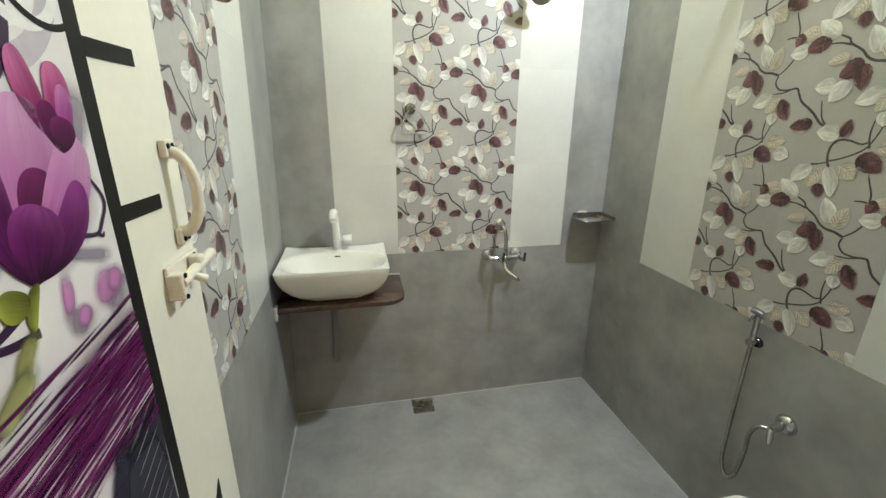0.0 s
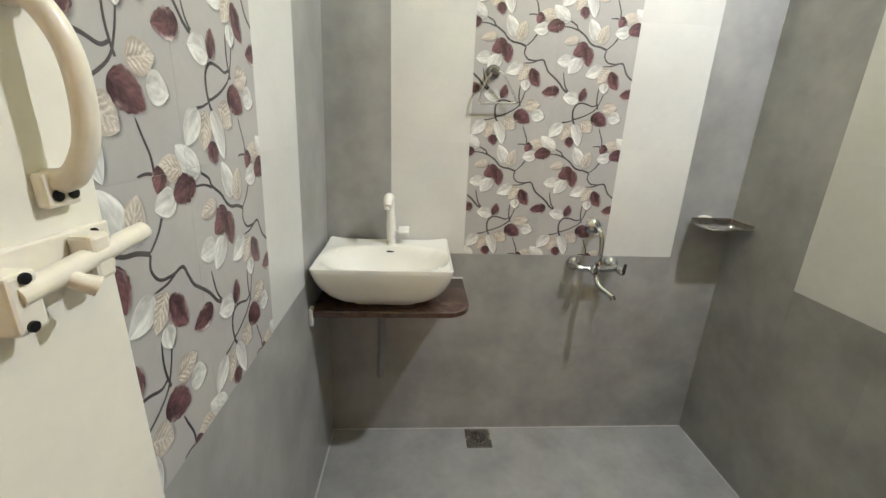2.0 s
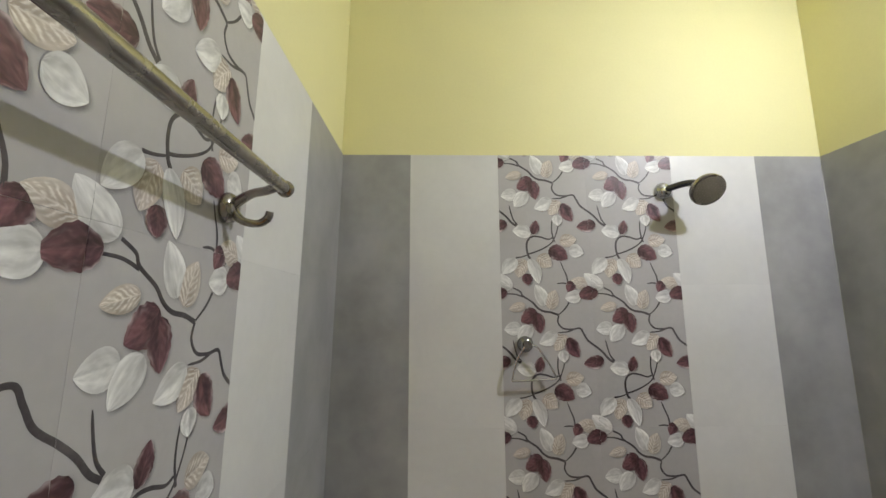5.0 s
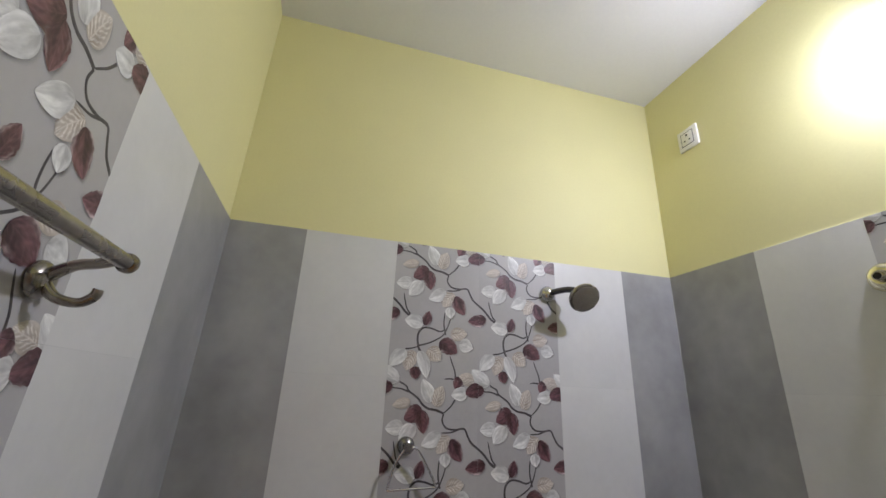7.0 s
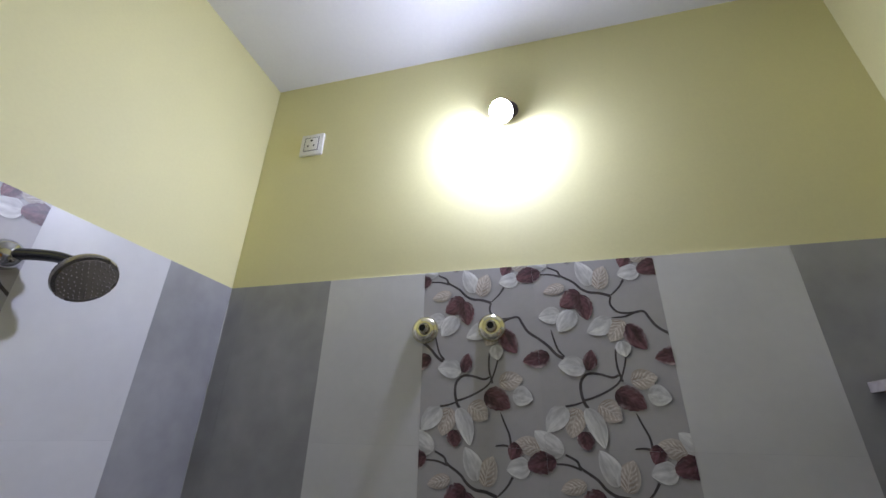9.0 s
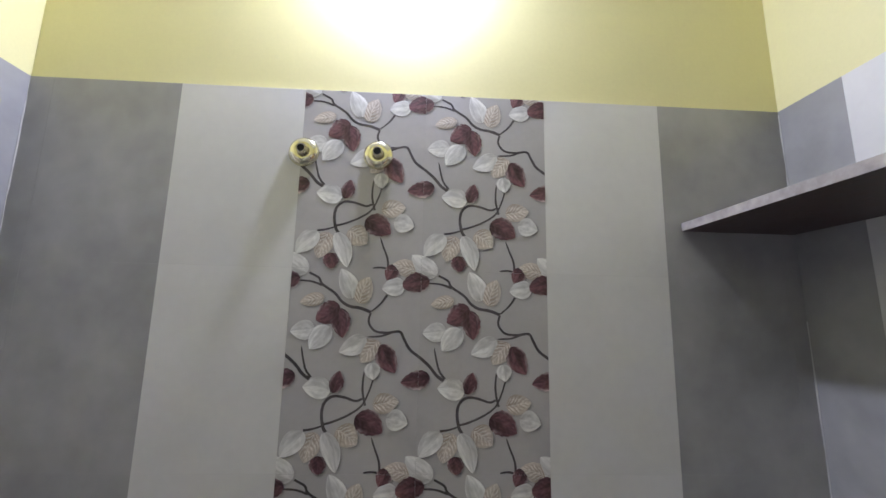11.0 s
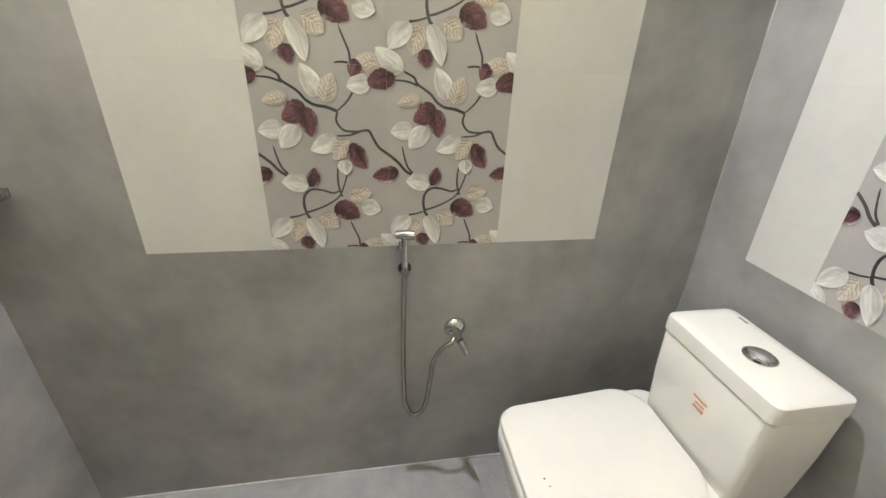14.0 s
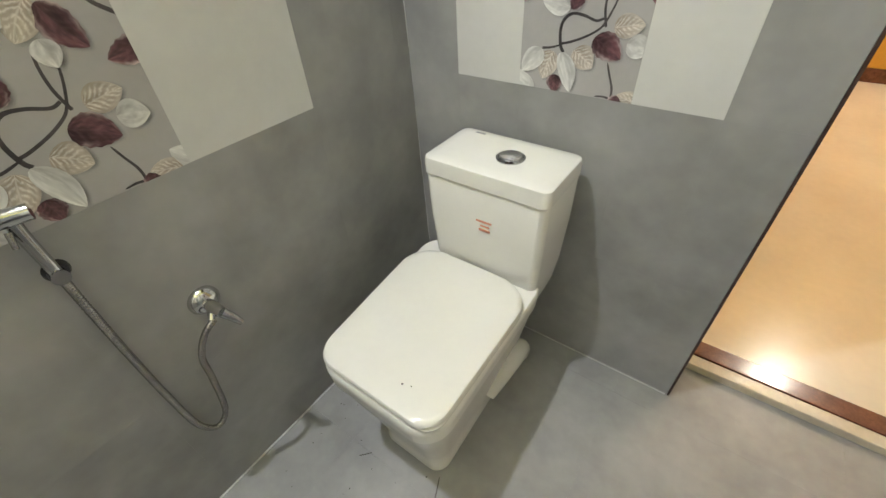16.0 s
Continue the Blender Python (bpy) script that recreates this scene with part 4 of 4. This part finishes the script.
for r, n in ((0.010, 6), (0.019, 12), (0.028, 18), (0.037, 24), (0.043, 30)):
    for k in range(n):
        a = 2 * math.pi * k / n
        lathe([(0.0013, 0.0), (0.0012, 0.002), (0.0006, 0.0026)], sh_at + rot @ Vector((r * math.cos(a), r * math.sin(a), 0.0582)), sh_axis, 6, bm)
tagged(part("nozzles", bm, RAW_EDGE, head), kind="stuff")

shower.matrix_basis = Matrix.Translation((1.107, -0.07, 2.111))

tr = thing("towel_ring", "chrome triangular towel ring hanging on a printed tile", "towel ring", at=(0.61, -0.03, 1.56))
part("wall_boss", lathe([(0.026, 0), (0.026, 0.005), (0.020, 0.014), (0.012, 0.018), (0.010, 0.036), (0.013, 0.042)], (0.606, -0.0022, 1.608), (0, -1, 0)), DULL_STEEL, tr, smooth=True)
part("ring", tube([(0.600, -0.040, 1.606), (0.575, -0.038, 1.570), (0.560, -0.034, 1.525), (0.556, -0.031, 1.502), (0.562, -0.030, 1.497), (0.63, -0.030, 1.500), (0.690, -0.030, 1.503), (0.694, -0.031, 1.509), (0.675, -0.034, 1.545), (0.645, -0.038, 1.590), (0.628, -0.040, 1.606), (0.600, -0.040, 1.608)], 0.0037, 10, smooth_steps=4), SATIN, tr, smooth=True)

dish = thing("soap_dish", "steel corner soap dish with two hollows", "soap dish", at=(1.6, -0.06, 1.07))
bm = bmesh.new()
foot = [(1.494, -0.004), (1.672, -0.004), (1.672, -0.124), (1.502, -0.124), (1.488, -0.060)]
low, high = [bm.verts.new((x, y, 1.055)) for x, y in foot], [bm.verts.new((x, y, 1.061)) for x, y in foot]
bm.faces.new(low[::-1]), bm.faces.new(high)
for k in range(5):
    bm.faces.new((low[k], low[(k + 1) % 5], high[(k + 1) % 5], high[k]))
bmesh.ops.bevel(bm, geom=bm.edges[:], offset=0.002, segments=2, affect="EDGES")
part("tray", bm, SATIN, dish, smooth=True)
part("front_rim", tube([(1.492, -0.008, 1.062), (1.487, -0.060, 1.060), (1.498, -0.120, 1.058), (1.505, -0.126, 1.058), (1.59, -0.127, 1.058), (1.668, -0.126, 1.058)], 0.0038, 10), CHROME, dish, smooth=True)
part("back_rim", box(1.495, 1.672, -0.0045, -0.0008, 1.055, 1.079, 0.001), DULL_STEEL, dish)
part("side_rim", box(1.6722, 1.6762, -0.124, -0.0048, 1.055, 1.075, 0.001), DULL_STEEL, dish)
for x, y in ((1.548, -0.062), (1.622, -0.062)):
    part("soap_hollow", lathe([(0.026, 0.0), (0.027, 0.0018), (0.022, 0.0022), (0.012, 0.0005), (0.001, 0.0002)], (x, y, 1.0611), (0, 0, 1), 22), CHROME, dish, smooth=True)
solo("soap_scrap", tube([(1.520, -0.010, 1.090), (1.545, -0.010, 1.093), (1.575, -0.011, 1.089)], [0.004, 0.006, 0.004], 8), CREAM, "cream scrap of packing on a steel soap dish", "packing", smooth=True)
bpy.data.objects["soap_scrap"].matrix_basis = Matrix.Translation((0, 0.0035, -0.0065))

# floor drain
drain = thing("floor_drain", "square steel floor drain with a round grating", "drain", at=(0.64, -0.06, 0))
part("drain_frame", box(0.583, 0.701, -0.130, -0.014, 0.0005, 0.004, 0.001), BRASS_STEEL, drain)
part("grating", lathe([(0.043, 0), (0.043, 0.002), (0.038, 0.003), (0.004, 0.003)], (0.642, -0.072, 0.0042), (0, 0, 1), 26), BRASS_STEEL, drain, smooth=True)
for r, n in ((0.014, 6), (0.026, 10)):
    for k in range(n):
        a = 2 * math.pi * k / n
        part("drain_hole", lathe([(0.0045, 0), (0.0045, 0.0006)], (0.642 + r * math.cos(a), -0.072 + r * math.sin(a), 0.0073), (0, 0, 1), 8), BLACK, drain)

# ---- towel rack on the left wall ----
LX = -0.005   # face of the leaning wall at the rack's height
rack = thing("towel_rack", "tarnished steel towel rail with hooks on a tiled wall", "towel rail", at=(0.04, -0.96, 1.88))
for y in (-0.725, -1.225):
    sgn = 1 if y > -1 else -1
    part("wall_plate", lathe([(0.024, 0), (0.024, 0.004), (0.020, 0.010), (0.012, 0.013)], (LX, y, 1.872), (1, 0, 0), 20), BRASS_STEEL, rack, smooth=True)
    for dz in (0.012, -0.012):
        part("screw", lathe([(0.0045, 0), (0.0045, 0.002)], (LX + 0.012, y, 1.872 + dz), (1, 0, 0), 8), BLACK, rack)
    part("support_arm", tube([(LX + 0.008, y, 1.878), (0.03, y - 0.004 * sgn, 1.893), (0.055, y - 0.008 * sgn, 1.897), (0.076, y - 0.010 * sgn, 1.905)], [0.009, 0.007, 0.007, 0.008], 12, smooth_steps=3), BRASS_STEEL, rack, smooth=True)
    part("hook", tube([(LX + 0.008, y, 1.866), (0.018, y, 1.852), (0.040, y + 0.004 * sgn, 1.848), (0.054, y + 0.006 * sgn, 1.857), (0.057, y + 0.006 * sgn, 1.867)], [0.008, 0.0065, 0.006, 0.0065, 0.006], 12, smooth_steps=4), BRASS_STEEL, rack, smooth=True)
    part("bar_cap", lathe([(0.009, 0), (0.0135, 0.003), (0.0135, 0.008), (0.009, 0.011)], (0.078, y + 0.003 * sgn, 1.905), (0, sgn, 0), 18), BRASS_STEEL, rack, smooth=True)
part("rail", tube([(0.078, -0.725, 1.905), (0.078, -1.225, 1.905)], 0.0102, 18), BRASS_STEEL, rack, smooth=True)

# ---- right wall: jet spray, stop valve, tap stubs, lamp, socket ----
jet = thing("jet_spray", "chrome hand jet spray on a wall holder with its hose", "jet spray", at=(1.65, -1.0, 0.8))
part("holder_plate", lathe([(0.019, 0), (0.019, 0.004), (0.015, 0.012)], (W - 0.0005, -1.002, 0.830), (-1, 0, 0), 20), DARK_METAL, jet, smooth=True)
part("holder_clip", tube([(W - 0.008, -1.001, 0.832), (W - 0.040, -1.0, 0.834)], [0.010, 0.0125], 14), CHROME, jet, smooth=True)
part("grip", tube([(1.650, -1.0, 0.820), (1.650, -1.0, 0.86), (1.650, -1.0, 0.905), (1.650, -1.001, 0.936)], [0.0078, 0.0095, 0.0095, 0.0105], 14, smooth_steps=3), CHROME, jet, smooth=True)
part("spray_nose", tube([(1.652, -0.978, 0.944), (1.647, -1.0, 0.946), (1.641, -1.026, 0.945)], [0.0115, 0.0135, 0.0125], 16), CHROME, jet, smooth=True)
part("trigger", tube([(1.644, -0.990, 0.928), (1.636, -0.984, 0.905)], [0.005, 0.0035], 10), DULL_STEEL, jet, smooth=True)
hose_pts = [(1.650, -1.0, 0.822), (1.652, -0.998, 0.75), (1.654, -0.996, 0.62), (1.655, -0.996, 0.46), (1.652, -1.002, 0.335), (1.650, -1.028, 0.283), (1.648, -1.062, 0.315), (1.642, -1.080, 0.44), (1.632, -1.086, 0.52), (1.622, -1.112, 0.578), (1.625, -1.145, 0.596)]
part("hose", tube(hose_pts, 0.0068, 12, smooth_steps=10), DULL_STEEL, jet, "ribbed steel hose", True)
bm = bmesh.new()
hp = [Vector(p) for p in hose_pts]
for i in range(len(hp) - 1):
    p0, p1, p2, p3 = hp[max(i - 1, 0)], hp[i], hp[i + 1], hp[min(i + 2, len(hp) - 1)]
    n = max(3, int((p2 - p1).length / 0.006))
    for k in range(n):
        s = k / n
        c = 0.5 * (2 * p1 + (p2 - p0) * s + (2 * p0 - 5 * p1 + 4 * p2 - p3) * s * s + (3 * p1 - p0 - 3 * p2 + p3) * s ** 3)
        dv = (p2 - p1).normalized()
        tube([c - dv * 0.0016, c, c + dv * 0.0016], [0.0066, 0.0077, 0.0066], 10, bm, cap=False)
tagged(part("hose_ribs", bm, DULL_STEEL, jet, smooth=True), kind="stuff")
valve = thing("stop_valve", "chrome angle stop valve on the tiled wall", "valve", at=(1.65, -1.16, 0.63))
part("wall_flange", lathe([(0.034, 0), (0.034, 0.005), (0.027, 0.015), (0.015, 0.021)], (W - 0.0005, -1.158, 0.615), (-1, 0, 0)), CHROME, valve, smooth=True)
part("body", tube([(W - 0.012, -1.158, 0.615), (1.640, -1.158, 0.613), (1.612, -1.162, 0.608)], [0.012, 0.014, 0.012], 16), CHROME, valve, smooth=True)
part("outlet", tube([(1.642, -1.158, 0.612), (1.634, -1.148, 0.602), (1.626, -1.140, 0.595)], [0.010, 0.009, 0.008], 12), CHROME, valve, smooth=True)
part("handle", tube([(1.612, -1.162, 0.608), (1.600, -1.172, 0.593), (1.590, -1.180, 0.574)], [0.011, 0.010, 0.007], 12), CHROME, valve, smooth=True)

stub = thing("pipe_stub", "brass pipe end with a round cover plate on a tile", "pipe end", "pipe ends above", at=(W, -0.667, 2.083))
part("cover_plate", lathe([(0.037, 0), (0.037, 0.002), (0.033, 0.009), (0.025, 0.014), (0.016, 0.015), (0.012, 0.013)], (W - 0.0025, -0.667, 2.083), (-1, 0, 0)), mat("gilt_chrome", (0.82, 0.78, 0.56), 0.14, 1.0, vary=0.1), stub, smooth=True)
part("nipple", lathe([(0.0118, 0.0), (0.0118, 0.028), (0.0090, 0.0285), (0.0085, 0.014)], (W - 0.003, -0.667, 2.083), (-1, 0, 0), 20), BRASS_STEEL, stub, smooth=True)
part("bore", lathe([(0.0088, 0.0), (0.0088, 0.0289)], (W - 0.003, -0.667, 2.083), (-1, 0, 0), 16), BLACK, stub, "dark open bore")
copy_thing(stub, Matrix.Translation((W, -0.848, 2.082)))

lamp = thing("wall_lamp", "lit white LED bulb in a dark angled wall holder", "lamp", at=(W, -0.917, 2.80))
ax = Vector((-0.64, 0.20, -0.74)).normalized()
foot = Vector((W - 0.016, -0.922, 2.806))
part("wall_base", lathe([(0.036, 0), (0.036, 0.008), (0.031, 0.016), (0.022, 0.020)], (W + 0.0055, -0.924, 2.812), (-1, 0, 0), 24), DARK_HOLDER, lamp, smooth=True)
part("socket_sleeve", lathe([(0.020, -0.012), (0.022, 0.0), (0.022, 0.026), (0.019, 0.030)], foot, ax, 20), DARK_HOLDER, lamp, smooth=True)
b0 = foot + ax * 0.030
part("bulb_collar", lathe([(0.015, 0.0), (0.024, 0.008), (0.0335, 0.020), (0.0372, 0.034), (0.0370, 0.0408)], b0, ax, 24), PLASTIC, lamp, smooth=True)
part("bulb", lathe([(0.0368, 0.0410), (0.0352, 0.0480), (0.0305, 0.0560), (0.0225, 0.0625), (0.0115, 0.0665), (0.001, 0.0678)], b0, ax, 28), glow("led_bulb", (0.86, 0.90, 1.0), BULB_GLOW), lamp, "glowing white bulb", True)

outlet = thing("power_socket", "white switch-and-socket plate on the yellow wall", "socket", at=(W, -0.20, 2.8))
part("plate", box(W - 0.006, W + 0.0055, -0.246, -0.154, 2.752, 2.846, 0.003), PLASTIC, outlet, smooth=True)
part("module", box(W - 0.0085, W - 0.0055, -0.226, -0.174, 2.772, 2.826, 0.001), PLASTIC, outlet, smooth=True)
part("module_gap", box(W - 0.0068, W - 0.0058, -0.230, -0.170, 2.768, 2.830), GREY_INK, outlet)
for dy, dz, r in ((0.0, 0.014, 0.0048), (-0.012, -0.010, 0.0038), (0.012, -0.010, 0.0038)):
    part("pin_hole", lathe([(r, 0), (r, 0.0006)], (W - 0.0085, -0.20 + dy, 2.80 + dz), (-1, 0, 0), 12), BLACK, outlet)

# ---- stone shelf above the toilet ----
shelf = thing("stone_shelf", "dark brown granite shelf slab built into the wall", "shelf", at=(1.2, -1.76, 1.92))
part("slab", box(0.80, W + 0.001, -1.902, -1.612, 1.916, 1.936, 0.0015), DARK_GRANITE, shelf)
part("front_edge", box(0.80, W - 0.001, -1.6116, -1.6085, 1.916, 1.936), RAW_EDGE, shelf, "rough pale cut edge")

# ---- toilet ----
wc = thing("toilet", "white one-piece ceramic toilet with its lid closed", "toilet", at=(1.285, -1.6, 0))
cx = 1.293


def tapered(ring_points, amount, skew=0.024):
    """Draws a ring in towards the front of the bowl."""
    for p in ring_points:
        f = min(max((p.y + 1.72) / 0.48, 0), 1)
        p.x = cx + (0.005 if amount else 0.0) + (p.x - cx) * (1 - amount * f * f) + skew * (1 - f)
    return ring_points


def body_ring(z, y0, y1, hx, c):
    return tapered(squircle(cx, (y0 + y1) / 2, hx, (y1 - y0) / 2, z, c, 8), *((0.10, 0.024) if z < 0.455 and y1 > -1.6 else (0.0, 0.006)))


body = [body_ring(0.0, -1.838, -1.326, 0.117, 0.045), body_ring(0.010, -1.840, -1.324, 0.119, 0.045), body_ring(0.026, -1.836, -1.329, 0.114, 0.045), body_ring(0.09, -1.832, -1.320, 0.120, 0.050), body_ring(0.18, -1.826, -1.300, 0.136, 0.055),
        body_ring(0.27, -1.81, -1.275, 0.156, 0.060), body_ring(0.34, -1.795, -1.258, 0.169, 0.064), body_ring(0.384, -1.785, -1.250, 0.176, 0.066), body_ring(0.392, -1.782, -1.243, 0.188, 0.068), body_ring(0.43, -1.78, -1.240, 0.192, 0.070), body_ring(0.445, -1.778, -1.240, 0.192, 0.070), body_ring(0.451, -1.775, -1.244, 0.188, 0.068)]
part("bowl", loft(body), CERAMIC, wc, smooth=True)
for sx in (-1, 1):
    part("trap_relief", tube([(cx + sx * 0.088, -1.60, 0.045), (cx + sx * 0.100, -1.66, 0.085), (cx + sx * 0.106, -1.73, 0.105), (cx + sx * 0.102, -1.79, 0.080), (cx + sx * 0.098, -1.81, 0.032)], [0.026, 0.032, 0.036, 0.034, 0.031], 16, smooth_steps=4), CERAMIC, wc, smooth=True)
part("seat_ring", loft([tapered(squircle(cx, -1.474, 0.188 - d, 0.226 - d, z, (0.090, 0.045, 0.045, 0.090), 8), 0.10) for z, d in ((0.4515, 0.004), (0.453, 0.0), (0.458, 0.0), (0.460, 0.003))]), SEAT_PLASTIC, wc, smooth=True)
part("lid", loft([tapered(squircle(cx, -1.472, 0.188 - d, 0.228 - d, z, (0.095, 0.058, 0.058, 0.095), 10), 0.10) for z, d in ((0.4615, 0.004), (0.464, 0.0), (0.470, 0.0), (0.475, 0.003), (0.478, 0.012), (0.4795, 0.06), (0.480, 0.12))]), SEAT_PLASTIC, wc, "closed flat white seat lid", True)
tank = [body_ring(0.16, -1.867, -1.78, 0.100, 0.03), body_ring(0.28, -1.877, -1.755, 0.122, 0.03), body_ring(0.38, -1.885, -1.730, 0.150, 0.026), body_ring(0.46, -1.889, -1.709, 0.160, 0.022), body_ring(0.60, -1.893, -1.702, 0.1675, 0.02), body_ring(0.722, -1.896, -1.698, 0.1695, 0.02), body_ring(0.725, -1.894, -1.700, 0.1675, 0.02)]
tank_ob = part("cistern", loft(tank), CERAMIC, wc, smooth=True)
part("cistern_lid", loft([body_ring(z - 0.006, -1.897 + d, -1.694 - d, 0.1725 - d, 0.022) for z, d in ((0.733, 0.004), (0.736, 0.0), (0.769, 0.0), (0.777, 0.002), (0.781, 0.008), (0.7825, 0.03), (0.783, 0.08))]), CERAMIC, wc, smooth=True)
part("button_ring", lathe([(0.036, 0), (0.036, 0.003), (0.031, 0.006), (0.029, 0.004)], (1.272, -1.790, 0.7765), (0, 0, 1), 30), CHROME, wc, "chrome dual flush button", True)
part("flush_button", lathe([(0.0275, 0), (0.0275, 0.006), (0.024, 0.0085), (0.004, 0.010)], (1.272, -1.790, 0.777), (0, 0, 1), 26), SATIN, wc, smooth=True)
part("maker_mark", box(1.392, 1.420, -1.876, -1.869, 0.7745, 0.7768), GREY_INK, wc, "small grey maker's mark")
for x0, x1, z0, z1 in ((1.268, 1.312, 0.632, 0.637), (1.274, 1.300, 0.619, 0.623), (1.272, 1.304, 0.605, 0.611)):
    part("sticker_bar", box(x0, x1, -1.7015, -1.6988, z0, z1), STICKER_RED, wc, "faded red sticker print")
for x, y, s in ((1.245, -1.300, 0.0024), (1.225, -1.306, 0.0018)):
    part("speck", lathe([(s, 0), (s * 0.7, 0.0012)], (x, y, 0.4797), (0, 0, 1), 7), DIRT, wc, "speck of dirt on the lid")

# pale cement drawn down the corners of the room
corner = thing("corner_joint", "thin uneven white cement line in a tiled corner", "joint", kind="structure", at=(W, 0, 1))
rng = random.Random(3)
for cx0, cy0, spans in ((W - 0.0012, -0.0012, ((1.82, 2.2),)), (W - 0.0012, YD + 0.030, ((0.25, 0.7), (0.95, 1.7), (1.95, 2.24)))):
    for z0, z1 in spans:
        n = 10
        pts = [(cx0 + rng.uniform(-0.0006, 0), cy0 + rng.uniform(-0.0006, 0.0006), z0 + (z1 - z0) * k / n) for k in range(n + 1)]
        if cy0 < -1:
            pts = [(x, Y0 + LEAN * z + 0.0012, z) for x, y, z in pts]
        part("cement_line", tube(pts, [0.0004 + 0.0014 * rng.random() for _ in pts], 6), CEMENT, corner)

# hairline cracks and worn joints beside the toilet's foot
cracks = bmesh.new()
for pts in (((1.196, -1.322), (1.180, -1.285), (1.166, -1.250)), ((1.430, -1.235), (1.405, -1.262))):
    tube([(x, y, 0.0) for x, y in pts], 0.0013, 6, cracks)
solo("floor_cracks", cracks, DIRT, "dark hairline cracks in the floor by the toilet", "crack", "stuff")

# dirt specks on the floor by the toilet
dirt = bmesh.new()
rng = random.Random(8)
for i in range(26):
    x, y = rng.uniform(1.18, 1.60), rng.uniform(-1.40, -1.02)
    s = rng.uniform(0.0008, 0.0022)
    lathe([(s, 0), (s * 0.8, 0.0007), (s * 0.3, 0.0012)], (x, y, 0.0003), (0, 0, 1), 6, dirt)
solo("floor_dirt", dirt, DIRT, "small dark specks of dirt on the floor tiles", "dirt", "stuff")

# ---- tiles, piece by piece ----
P = 0.302
NF = 0.533
tiled_wall(north, ((-0.052, NF - P, "G"), (NF - P, NF, "W"), (NF, NF + P, "F"), (NF + P, NF + 2 * P, "F"), (NF + 2 * P, NF + 3 * P, "W"), (NF + 3 * P, W, "G")))
EF = 0.660
SIDE = ((EF - P, EF, "W"), (EF, EF + P, "F"), (EF + P, EF + 2 * P, "F"), (EF + 2 * P, EF + 3 * P, "W"))
tiled_wall(east, ((0.0, 0.056, "G"), (0.056, EF - P, "G"), *SIDE, (EF + 3 * P, EF + 4 * P, "G"), (EF + 4 * P, 1.95, "G")))
WF = 1.97 - EF - 2 * P
tiled_wall(west, ((0.0, WF - 2 * P, "G"), (WF - 2 * P, WF - P, "G"), (WF - P, WF, "W"), (WF, WF + P, "F"), (WF + P, WF + 2 * P, "F"), (WF + 2 * P, WF + 3 * P, "W"), (WF + 3 * P, 1.914, "G"), (1.914, 1.97, "G")))
tiled_wall(south, ((0.0, 0.166, "G"), (0.166, 0.347, "W"), (0.347, 0.615, "F"), (0.615, 0.792, "W"), (0.792, JAMB, "G")))
for k in range(3):
    lay("tile", tile_mesh(0.25, TOP - DOOR_H - 0.003, 0.006), GREY, south, pose(JAMB + 0.25 * k, 0, DOOR_H + 0.003))
cells_x = (-0.05, 0.28, 0.88, 1.48, W)
cells_y = (YS, -1.86, -1.26, -0.66, -0.06, 0.0)
for xa, xb in zip(cells_x, cells_x[1:]):
    for ya, yb in zip(cells_y, cells_y[1:]):
        lay("floor_tile", tile_mesh(xb - xa, yb - ya, 0.008, 0.0003), FLOOR_TILE, floor, Matrix.Translation((xa, ya, 0)) @ Matrix.Rotation(radians(-90), 4, "X"))
